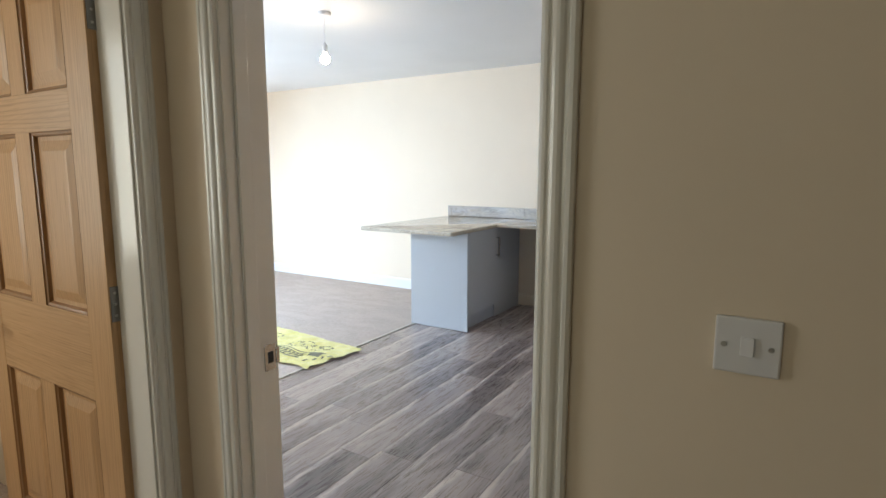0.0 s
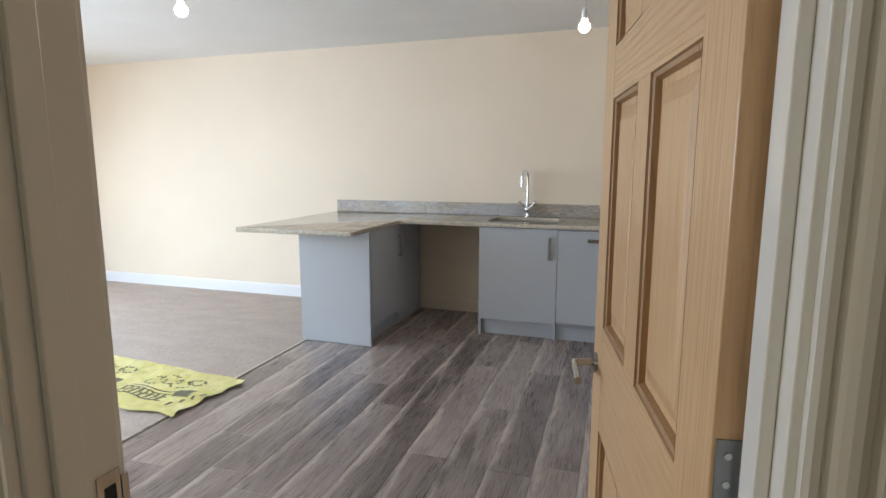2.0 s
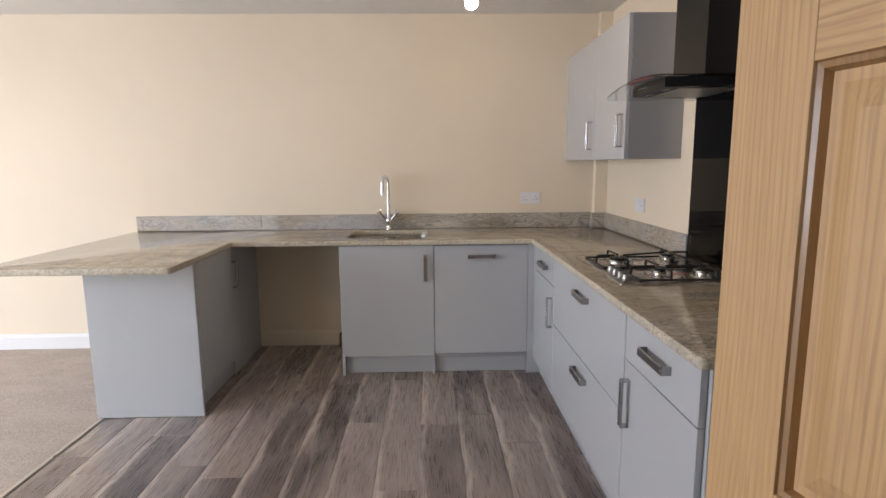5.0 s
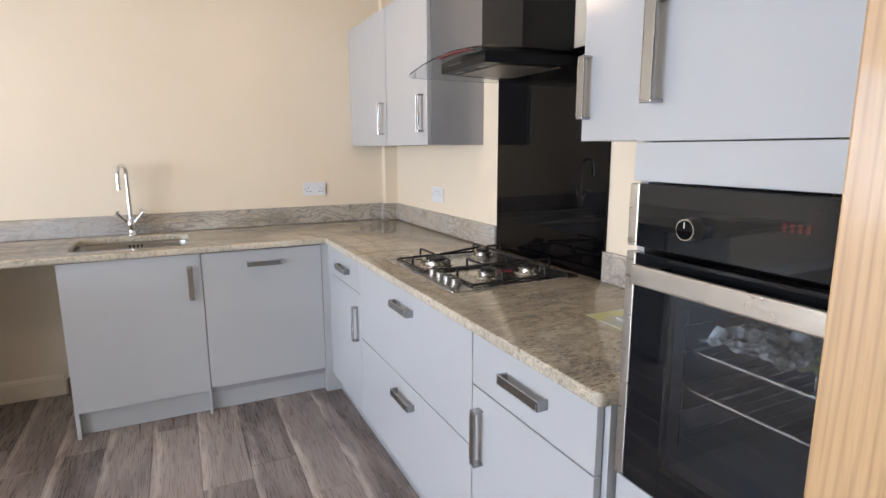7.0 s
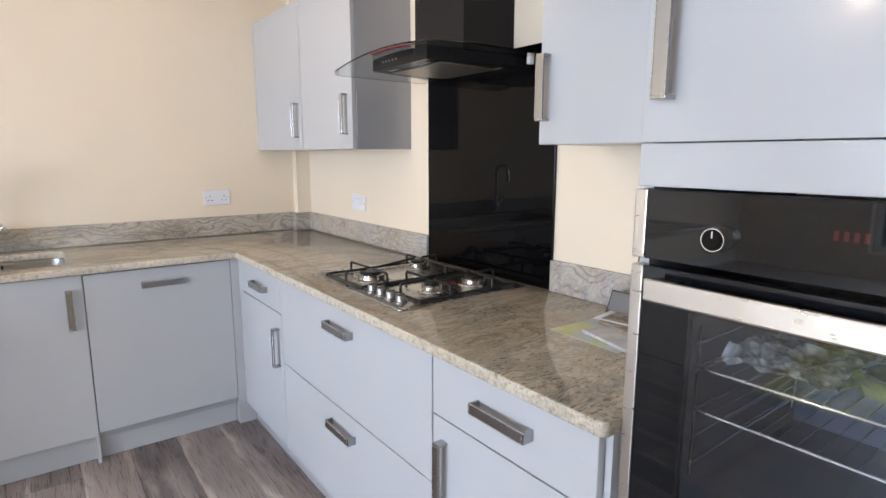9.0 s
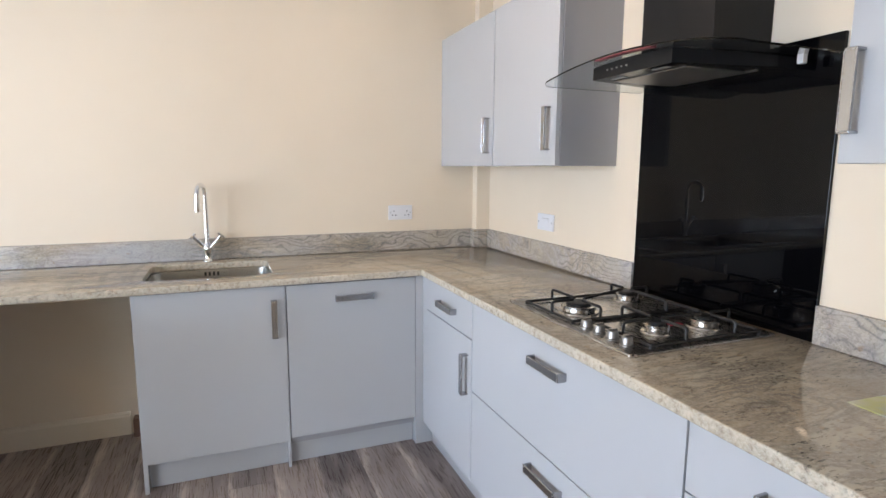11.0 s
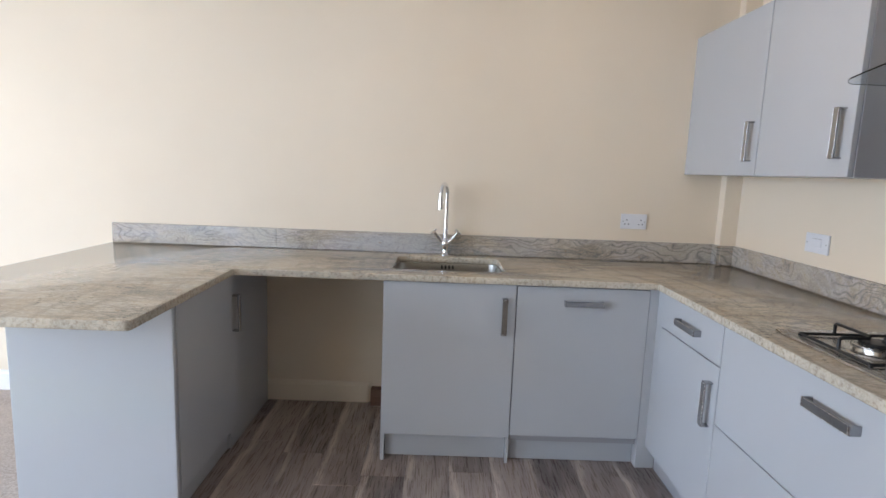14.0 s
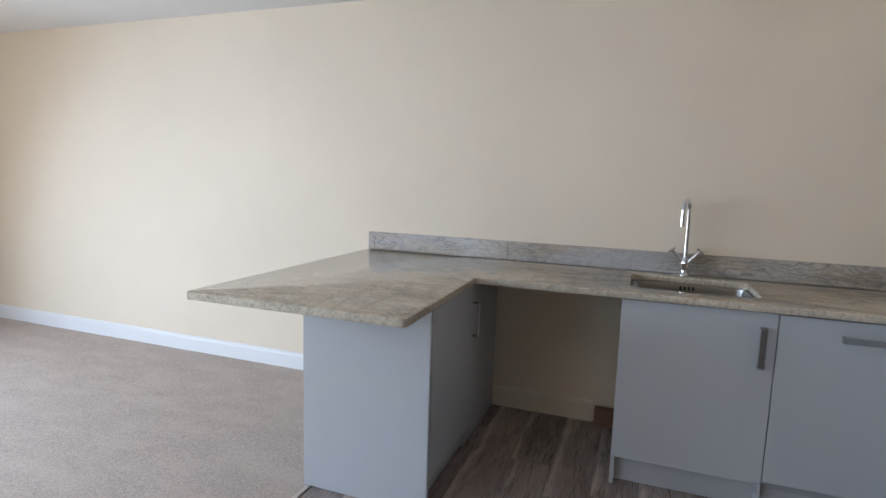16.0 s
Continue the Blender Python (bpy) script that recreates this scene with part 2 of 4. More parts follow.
def leaflet(name, tints, scale, seed):
    """Printed paper with blocks of colour."""
    m = material(name, (0.8, 0.8, 0.8), 0.35)
    n = Net(m)
    c, mp = n.add("ShaderNodeTexCoord"), n.add("ShaderNodeMapping")
    mp.inputs["Location"].default_value = (seed, seed * 0.7, 0)
    n.link(c.outputs["Object"], mp.inputs[0])
    f = n.noise(mp.outputs[0], scale, 3, 0.6)
    n.color(n.ramp(f, *[(0.3 + 0.4 * i / max(1, len(tints) - 1), t) for i, t in enumerate(tints)]))
    return m


CREAM = paint("cream_emulsion", (0.80, 0.682, 0.54))
WHITE_CEIL = paint("white_ceiling_emulsion", (0.78, 0.77, 0.76), 0.85)
GLOSS = paint("white_satin_woodwork", (0.78, 0.76, 0.71), 0.2, 0.03, 0.03)
RECESS_SKIRT = paint("cream_skirting_paint", (0.8, 0.7, 0.57), 0.4, 0.04, 0.03)
SKIRT = paint("white_skirting_paint", (0.78, 0.78, 0.78), 0.35, 0.03, 0.03)
GREY = lacquer("grey_gloss_lacquer", (0.448, 0.464, 0.484))
# darker than GREY: shade on the cabinet sides is put into this colour
CARCASS = lacquer("grey_carcass_board", (0.33, 0.33, 0.345), 0.3)
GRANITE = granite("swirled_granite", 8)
GRANITE_UP = granite("swirled_granite_upstand", 0, 0.85)
OAK = timber("oak_veneer", (0.61, 0.375, 0.19), (0.41, 0.23, 0.105), 0.38)
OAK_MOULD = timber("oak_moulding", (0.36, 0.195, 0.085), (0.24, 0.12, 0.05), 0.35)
OAK_X = timber("oak_veneer_cross", (0.6, 0.375, 0.195), (0.41, 0.23, 0.105), 0.38, "x")
PLANK = vinyl_plank()
CARPET = carpet_pile()
CHROME = metal("polished_chrome", (0.82, 0.82, 0.84), 0.07)
RIM = metal("polished_rim", (0.6, 0.6, 0.61), 0.24)
NICKEL = material("brushed_nickel", (0.4, 0.4, 0.41), 0.24, 1.0)
HINGE_STEEL = material("dull_hinge_steel", (0.24, 0.24, 0.24), 0.4, 1.0)
KNOB_SATIN = material("hob_knob_satin", (0.34, 0.33, 0.32), 0.42, 1.0)
KNOB_METAL = material("satin_knob_metal", (0.58, 0.55, 0.51), 0.36, 1.0)
STEEL = metal("brushed_steel", (0.6, 0.57, 0.53), 0.3, (8, 2, 8))
SINK_STEEL = metal("sink_steel", (0.42, 0.4, 0.37), 0.3, (3, 60, 60))
HOB_STEEL = metal("hob_steel", (0.55, 0.52, 0.49), 0.25, (60, 3, 60))
IRON = material("black_enamel_iron", (0.012, 0.012, 0.013), 0.45)
BURNER = metal("burner_alloy", (0.6, 0.58, 0.55), 0.22)
BLACK_GLASS = material("black_glass", (0.0015, 0.0015, 0.002), 0.025)
LENS = material("lamp_lens", (0.2, 0.2, 0.19), 0.35)
OVEN_BLACK = material("oven_black_glass", (0.006, 0.007, 0.009), 0.03)
BLACK_METAL = material("black_painted_metal", (0.012, 0.012, 0.013), 0.25)
OVEN_BLACK.node_tree.nodes["Principled BSDF"].inputs["Specular IOR Level"].default_value = 0.34
for m_ in (BLACK_GLASS, BLACK_METAL):
    m_.node_tree.nodes["Principled BSDF"].inputs["Specular IOR Level"].default_value = 0.16
BLACK_PLASTIC = material("black_plastic", (0.02, 0.02, 0.022), 0.4)
CLEAR = glass("clear_glass", (0.93, 0.97, 0.96))
OVEN_GLASS = glass("smoked_oven_glass", (0.66, 0.7, 0.74))
WHITE_PLASTIC = material("white_plastic", (0.74, 0.74, 0.76), 0.3)
SCREW = metal("screw_steel", (0.5, 0.5, 0.5), 0.3)
UPVC = material("white_upvc", (0.8, 0.8, 0.8), 0.25)
BULB = glowing("lit_bulb", (1.0, 0.86, 0.66), 150)
DARK_GAP = material("dark_plug_hole", (0.015, 0.015, 0.015), 0.6)
ENAMEL = material("oven_enamel", (0.085, 0.1, 0.125), 0.3)
FILTER = metal("filter_mesh", (0.35, 0.34, 0.33), 0.4)
TAPE = material("crimson_tape", (0.2, 0.015, 0.035), 0.4)
RED = material("red_film", (0.5, 0.03, 0.06), 0.3)
SCREEN = material("grey_screen", (0.17, 0.17, 0.175), 0.25)
BARE_WOOD = timber("bare_softwood", (0.2, 0.11, 0.075), (0.13, 0.065, 0.04), 0.7, "x")
GRASS = grass()
YELLOW = yellow_film()
INK = material("black_print", (0.13, 0.13, 0.085), 0.45)
PAPER = material("white_paper", (0.78, 0.78, 0.8), 0.6)
FILM_CLEAR = leaflet("crinkled_film", ((0.5, 0.52, 0.52), (0.12, 0.12, 0.12), (0.7, 0.72, 0.72)), 25, 1)
MANUAL = leaflet("manual_cover", ((0.12, 0.15, 0.03), (0.3, 0.33, 0.08), (0.08, 0.12, 0.16), (0.6, 0.65, 0.68)), 9, 5)
PRINT_A = leaflet("leaflet_green", ((0.66, 0.62, 0.5), (0.56, 0.55, 0.2), (0.5, 0.55, 0.56), (0.68, 0.62, 0.55)), 6, 2)
LETTER = leaflet("letter_sheets", ((0.6, 0.6, 0.62), (0.66, 0.64, 0.63), (0.4, 0.41, 0.45), (0.7, 0.68, 0.66)), 7, 3)
PRINT_B = leaflet("leaflet_food", ((0.05, 0.03, 0.025), (0.3, 0.16, 0.06), (0.4, 0.32, 0.24), (0.12, 0.1, 0.1), (0.4, 0.36, 0.1)), 14, 9)


# ---- building helpers ----
PLACE = {}


def thing(name, label, category, at=(0, 0, 0), m=None, group="", kind=""):
    ob = new(name)
    ob.empty_display_size = 0.05
    ob.matrix_basis = m if m is not None else Matrix.Translation(at)
    PLACE[ob] = ob.matrix_basis.copy()
    return tagged(ob, label, category, group, kind)


def mesh_of(bm, material_, smooth=False, name="mesh"):
    me = bpy.data.meshes.new(name)
    bmesh.ops.recalc_face_normals(bm, faces=bm.faces)
    bm.to_mesh(me)
    bm.free()
    me.materials.append(material_)
    if smooth:
        for p in me.polygons:
            p.use_smooth = True
        me.set_sharp_from_angle(angle=radians(38))
    return me


def part(name, bm, material_, parent=None, label="", smooth=False, local=False):
    """Links bm as one mesh; in the world's coordinates, or in the parent's if local."""
    ob = new(name, mesh_of(bm, material_, smooth, name))
    if parent is not None:
        ob.parent = parent
        if not local:
            ob.matrix_parent_inverse = PLACE[parent].inverted()
            PLACE[ob] = Matrix.Identity(4)
        else:
            PLACE[ob] = PLACE[parent].copy()
    else:
        PLACE[ob] = Matrix.Identity(4)
    if label:
        ob["label"] = label
    return ob


def box(x0, x1, y0, y1, z0, z1, bevel=0.0, seg=2, bm=None):
    """A box between two corners, its edges rounded by bevel."""
    out = bm if bm is not None else bmesh.new()
    b = bmesh.new()
    bmesh.ops.create_cube(b, size=1)
    for v in b.verts:
        v.co = Vector(((x0 + x1) / 2 + v.co.x * abs(x1 - x0), (y0 + y1) / 2 + v.co.y * abs(y1 - y0), (z0 + z1) / 2 + v.co.z * abs(z1 - z0)))
    if bevel:
        bmesh.ops.bevel(b, geom=b.edges[:], offset=bevel, segments=seg, profile=0.5, affect="EDGES")
    join(out, b)
    return out


def join(out, b, m=None):
    """Adds b to out, moved by m, and frees b."""
    if m is not None:
        bmesh.ops.transform(b, matrix=m, verts=b.verts)
    me = bpy.data.meshes.new("part")
    b.to_mesh(me)
    b.free()
    out.from_mesh(me)
    bpy.data.meshes.remove(me)
    return out


def cyl(a, b, r, r2=None, seg=20, bm=None):
    """A cylinder or cone from a to b."""
    out = bm if bm is not None else bmesh.new()
    a, b = Vector(a), Vector(b)
    c = bmesh.new()
    bmesh.ops.create_cone(c, cap_ends=True, segments=seg, radius1=r, radius2=r if r2 is None else r2, depth=(b - a).length)
    return join(out, c, Matrix.Translation((a + b) / 2) @ (b - a).to_track_quat("Z", "Y").to_matrix().to_4x4())


def lathe(profile, at, seg=28, bm=None):
    """A turned solid: (radius, height) pairs round an upright axis at a point."""
    out = bm if bm is not None else bmesh.new()
    b = bmesh.new()
    rings = []
    for r, z in profile:
        rings.append([b.verts.new((at[0] + r * math.cos(2 * math.pi * i / seg), at[1] + r * math.sin(2 * math.pi * i / seg), at[2] + z)) for i in range(seg)])
    for lo, hi in zip(rings, rings[1:]):
        for i in range(seg):
            b.faces.new((lo[i], lo[(i + 1) % seg], hi[(i + 1) % seg], hi[i]))
    b.faces.new(rings[0][::-1])
    b.faces.new(rings[-1])
    return join(out, b)


def tube(points, r, seg=12, bm=None):
    """A round rod along a line of points."""
    out = bm if bm is not None else bmesh.new()
    pts = [Vector(p) for p in points]
    b = bmesh.new()
    rings = []
    side = None
    for i, p in enumerate(pts):
        d = (pts[min(i + 1, len(pts) - 1)] - pts[max(i - 1, 0)]).normalized()
        if side is None:
            side = d.orthogonal().normalized()
        side = (side - d * side.dot(d)).normalized()
        up = d.cross(side)
        rings.append([b.verts.new(p + r * (side * math.cos(2 * math.pi * k / seg) + up * math.sin(2 * math.pi * k / seg))) for k in range(seg)])
    for lo, hi in zip(rings, rings[1:]):
        for i in range(seg):
            b.faces.new((lo[i], lo[(i + 1) % seg], hi[(i + 1) % seg], hi[i]))
    b.faces.new(rings[0][::-1])
    b.faces.new(rings[-1])
    return join(out, b)


def prism(outline, z0, z1, bevel=0.0, seg=2, bm=None):
    """An upright slab on a plan outline."""
    out = bm if bm is not None else bmesh.new()
    b = bmesh.new()
    f = b.faces.new([b.verts.new((x, y, z0)) for x, y in outline])
    up = bmesh.ops.extrude_face_region(b, geom=[f])
    for v in up["geom"]:
        if isinstance(v, bmesh.types.BMVert):
            v.co.z = z1
    bmesh.ops.recalc_face_normals(b, faces=b.faces)
    if bevel:
        edges = [e for e in b.edges if len(e.link_faces) == 2 and e.calc_face_angle(0) > 0.5]
        bmesh.ops.bevel(b, geom=edges, offset=bevel, segments=seg, profile=0.5, affect="EDGES")
    return join(out, b)


def round_rect(x0, x1, y0, y1, r, n=6):
    pts = []
    for cx, cy, a0 in ((x1 - r, y1 - r, 0), (x0 + r, y1 - r, 90), (x0 + r, y0 + r, 180), (x1 - r, y0 + r, 270)):
        for i in range(n + 1):
            a = radians(a0 + 90 * i / n)
            pts.append((cx + r * math.cos(a), cy + r * math.sin(a)))
    return pts


# ---- setting ----
def wall(name, boxes, mat=None):
    bm = bmesh.new()
    for b in boxes:
        box(*b, bm=bm)
    return tagged(part(name, bm, mat or CREAM), kind="structure", category="wall")


H = 2.46                      # ceiling height
NORTH, EAST = 8.86, -0.695    # inner faces of the two kitchen walls
S_IN, S_HALL = 4.64, 4.508    # faces of the wall between kitchen and hall
OPEN_L, OPEN_R, OPEN_H = -2.286, -1.447, 2.06
WEST = -8.0
wall("wall_north", [(WEST - 0.3, EAST + 0.3, NORTH, NORTH + 0.3, -0.2, H + 0.2)])
wall("wall_east", [(EAST, EAST + 0.3, S_IN, NORTH, -0.2, H + 0.2)])
wall("wall_west", [(WEST - 0.3, WEST, S_HALL, 5.05, -0.2, H + 0.2), (WEST - 0.3, WEST, 7.42, NORTH, -0.2, H + 0.2),
                   (WEST - 0.3, WEST, 5.05, 7.42, -0.2, 0.3), (WEST - 0.3, WEST, 5.05, 7.42, 2.15, H + 0.2)])
wall("wall_south", [(WEST, -6.45, S_HALL, S_IN, -0.2, H + 0.2), (-4.25, OPEN_L - 0.03, S_HALL, S_IN, -0.2, H + 0.2),
                    (-6.45, -4.25, S_HALL, S_IN, -0.2, 0.75), (-6.45, -4.25, S_HALL, S_IN, 2.15, H + 0.2), (OPEN_R + 0.03, 1.3, S_HALL, S_IN, -0.2, H + 0.2),
                    (OPEN_L - 0.03, OPEN_R + 0.03, S_HALL, S_IN, OPEN_H + 0.03, H + 0.2)])
HALL_W, BED_E, BED_N, BED_S = -2.52, -2.645, 4.395, 3.55
wall("wall_hall_west", [(BED_E, HALL_W, BED_N + 0.03, S_HALL, -0.2, H + 0.2), (BED_E, HALL_W, 1.3, BED_S - 0.03, -0.2, H + 0.2),
                        (BED_E, HALL_W, BED_S - 0.03, BED_N + 0.03, OPEN_H + 0.03, H + 0.2)])
wall("wall_hall_south", [(HALL_W, -2.15, 1.3, 1.5, -0.2, H + 0.2), (-1.35, 1.3, 1.3, 1.5, -0.2, H + 0.2),
                         (-2.15, -1.35, 1.3, 1.5, -0.2, 0.85), (-2.15, -1.35, 1.3, 1.5, 2.15, H + 0.2)])
wall("wall_hall_east", [(1.1, 1.3, 1.5, S_HALL, -0.2, H + 0.2)])
wall("wall_bedroom_south", [(-4.2, BED_E, 1.1, 1.3, -0.2, H + 0.2)])
wall("wall_bedroom_west", [(-4.2, -4.05, 1.3, 2.45, -0.2, H + 0.2), (-4.2, -4.05, 3.75, S_HALL, -0.2, H + 0.2),
                           (-4.2, -4.05, 2.45, 3.75, -0.2, 0.9), (-4.2, -4.05, 2.45, 3.75, 2.1, H + 0.2)])
tagged(part("ceiling", box(-4.2, 1.3, 1.1, S_HALL, H, H + 0.18, bm=box(WEST - 0.3, 1.3, S_HALL, NORTH + 0.3, H, H + 0.18)), WHITE_CEIL), kind="structure", category="ceiling")
tagged(part("floor_slab", box(-4.15, 1.2, 1.2, S_HALL + 0.05, -0.2, -0.008, bm=box(WEST - 0.1, EAST + 0.1, S_HALL + 0.05, NORTH + 0.1, -0.2, -0.008)), paint("screed", (0.25, 0.22, 0.2))), kind="structure", category="floor")
tagged(part("floor_hall", box(HALL_W + 0.001, 1.1, 1.5, S_HALL - 0.001, -0.008, 0.0), timber("hall_boards", (0.24, 0.19, 0.17), (0.12, 0.09, 0.08), 0.4, "y")), kind="structure", category="floor")
tagged(part("floor_bedroom", box(-4.05, BED_E, 1.3, S_HALL, -0.008, 0.004), CARPET), kind="structure", category="carpet")
SEAM = -3.862

# carpet: a thick sheet with a slightly uneven face
bm = bmesh.new()
nx, ny = 90, 90
grid = [[bm.verts.new((WEST + (SEAM - 0.012 - WEST) * i / nx, S_IN + (NORTH - S_IN) * j / ny,
                       0.006 + 0.0025 * noise.noise(Vector((i * 0.4, j * 0.4, 0))))) for j in range(ny + 1)] for i in range(nx + 1)]
for i in range(nx):
    for j in range(ny):
        bm.faces.new((grid[i][j], grid[i + 1][j], grid[i + 1][j + 1], grid[i][j + 1]))
tagged(part("carpet", bm, CARPET, smooth=True), "beige short-pile fitted carpet in the living area", "carpet", kind="structure")
tagged(part("trim_carpet_edge", box(SEAM - 0.014, SEAM + 0.008, S_IN, 7.64, -0.004, 0.009, 0.004), STEEL), "slim metal strip between carpet and boards", "trim", kind="structure")

# pipe boxing in the kitchen corner
tagged(part("pipe_boxing", box(-0.785, EAST, 8.80, NORTH, 0, H, 0.002), CREAM), "cream painted pipe boxing in the corner", "boxing", kind="structure")


def skirting(name, x0, x1, y, label, mat=None):
    bm = bmesh.new()
    prof = [(0, 0), (0.016, 0), (0.016, 0.1), (0.013, 0.107), (0.013, 0.113), (0.006, 0.122), (0, 0.122)]
    rings = [[bm.verts.new((x, y - d, 0.001 + z)) for d, z in prof] for x in (x0, x1)]
    for i in range(len(prof)):
        k = (i + 1) % len(prof)
        bm.faces.new((rings[0][i], rings[1][i], rings[1][k], rings[0][k]))
    bm.faces.new(rings[0])
    bm.faces.new(rings[1][::-1])
    return tagged(part(name, bm, mat or SKIRT), label, "skirting", kind="structure")


skirting("baseboard_living", WEST, -3.9, NORTH, "white painted skirting board along the living wall")
skirting("baseboard_recess", -3.38, -2.752, NORTH, "cream painted skirting board cut off in the appliance recess", RECESS_SKIRT)


def window(name, m, w, h, panes, label):
    """A white plastic window: x runs along its width, y through the wall to the outside."""
    o = thing(name, label, "window", m=m, kind="structure")
    f = 0.07
    part("window_sill", box(-0.02, w + 0.02, -0.13, 0.06, -0.03, -0.002, 0.006), UPVC, o, local=True)
    for a, b in ((0, f), (h - f, h)):
        part("window_rail", box(0, w, 0, 0.07, a, b, 0.006), UPVC, o, local=True)
    step = w / panes
    for i in range(panes + 1):
        c = min(max(step * i, f / 2), w - f / 2)
        part("window_stile", box(c - f / 2, c + f / 2, 0.001, 0.069, f, h - f, 0.006), UPVC, o, local=True)
    for i in range(panes):
        p = part("pane", box(step * i + f / 2, step * (i + 1) - f / 2, 0.03, 0.05, f, h - f), CLEAR, o, local=True)
        p.visible_shadow = False
    return o


window("window_1", pose(WEST - 0.16, 5.05, 0.3, 0, 0, 90), 2.37, 1.85, 2, "large white plastic window over the lawn")
window("window_2", pose(-4.11, 2.45, 0.9, 0, 0, 90), 1.3, 1.2, 2, "white plastic bedroom window")
# unseen window, added to give the south fill light an opening
window("added_window_3", pose(-4.25, S_HALL + 0.06, 0.75, 0, 0, 180), 2.2, 1.4, 3, "added white plastic window across the living area, unseen")
# made-up window that only houses the hall fill light
window("added_window_4", pose(-1.35, 1.42, 0.85, 0, 0, 180), 0.8, 1.3, 1, "added white plastic window in the hall's south wall, unseen")
tagged(part("ground", box(-400, 400, -400, 400, -0.6, -0.21), GRASS), kind="structure", category="lawn")


def architrave(parent, a, b, inward, out):
    """A moulded strip from a to b; inward points to the opening, out from the wall."""
    a, b, inward, out = Vector(a), Vector(b), Vector(inward), Vector(out)
    prof = [(0, 0), (0, 0.012), (0.0045, 0.0145), (0.0102, 0.0145), (0.0124, 0.012), (0.0169, 0.012), (0.0203, 0.0165), (0.0260, 0.019), (0.0328, 0.0192), (0.0384, 0.017), (0.0418, 0.013), (0.0463, 0.0125), (0.0497, 0.015), (0.0565, 0.015), (0.0621, 0.011), (0.0621, 0)]
    bm = bmesh.new()
    rings = [[bm.verts.new(p - inward * w + out * d) for w, d in prof] for p in (a, b)]
    for i in range(len(prof)):
        k = (i + 1) % len(prof)
        bm.faces.new((rings[0][i], rings[1][i], rings[1][k], rings[0][k]))
    bm.faces.new(rings[0])
    bm.faces.new(rings[1][::-1])
    part("architrave", bm, GLOSS, parent)


# kitchen doorway
d1 = thing("door_1", "white painted door lining with moulded architraves", "door frame", (-1.9, 4.58, 0), kind="structure")
part("jamb", box(OPEN_L - 0.03, OPEN_L, S_HALL - 0.002, S_IN + 0.002, 0, OPEN_H, 0.002), GLOSS, d1)
part("jamb", box(OPEN_R, OPEN_R + 0.03, S_HALL - 0.002, S_IN + 0.002, 0, OPEN_H, 0.002), GLOSS, d1)
part("head", box(OPEN_L - 0.03, OPEN_R + 0.03, S_HALL - 0.002, S_IN + 0.002, OPEN_H, OPEN_H + 0.03, 0.002), GLOSS, d1)
part("stop", box(OPEN_L, OPEN_L + 0.012, S_HALL + 0.03, S_HALL + 0.07, 0, OPEN_H, 0.002), GLOSS, d1)
part("stop", box(OPEN_R - 0.012, OPEN_R, S_HALL + 0.03, S_HALL + 0.07, 0, OPEN_H, 0.002), GLOSS, d1)
for y, o in ((S_HALL - 0.002, -1), (S_IN + 0.002, 1)):
    architrave(d1, (OPEN_L - 0.008, y, 0), (OPEN_L - 0.008, y, OPEN_H + 0.07), (1, 0, 0), (0, o, 0))
    architrave(d1, (OPEN_R + 0.008, y, 0), (OPEN_R + 0.008, y, OPEN_H + 0.07), (-1, 0, 0), (0, o, 0))
    architrave(d1, (OPEN_L - 0.008, y, OPEN_H + 0.008), (OPEN_R + 0.008, y, OPEN_H + 0.008), (0, 0, -1), (0, o, 0))
keep = part("strike_plate", box(OPEN_L - 0.001, OPEN_L + 0.002, 4.598, 4.638, 0.824, 0.9, 0.001), NICKEL, d1, "brushed metal strike plate")
part("latch_hole", box(OPEN_L + 0.0015, OPEN_L + 0.0035, 4.61, 4.628, 0.845, 0.878), DARK_GAP, keep)
part("lip", box(OPEN_L, OPEN_L + 0.004, 4.638, 4.65, 0.839, 0.885, 0.001), NICKEL, keep)

# doorway from the hall to the bedroom
d2 = thing("door_2", "white painted door lining to the bedroom", "door frame", (-2.58, 3.97, 0), kind="structure")
part("jamb", box(BED_E - 0.002, HALL_W + 0.002, BED_N, BED_N + 0.03, 0, OPEN_H, 0.002), GLOSS, d2)
part("jamb", box(BED_E - 0.002, HALL_W + 0.002, BED_S - 0.03, BED_S, 0, OPEN_H, 0.002), GLOSS, d2)
part("head", box(BED_E - 0.002, HALL_W + 0.002, BED_S - 0.03, BED_N + 0.03, OPEN_H, OPEN_H + 0.03, 0.002), GLOSS, d2)
for yy, s in ((BED_N + 0.006, -1), (BED_S - 0.006, 1)):
    architrave(d2, (HALL_W + 0.002, yy, 0), (HALL_W + 0.002, yy, OPEN_H + 0.07), (0, s, 0), (1, 0, 0))
architrave(d2, (HALL_W + 0.002, BED_S - 0.006, OPEN_H + 0.008), (HALL_W + 0.002, BED_N + 0.006, OPEN_H + 0.008), (0, 0, -1), (1, 0, 0))


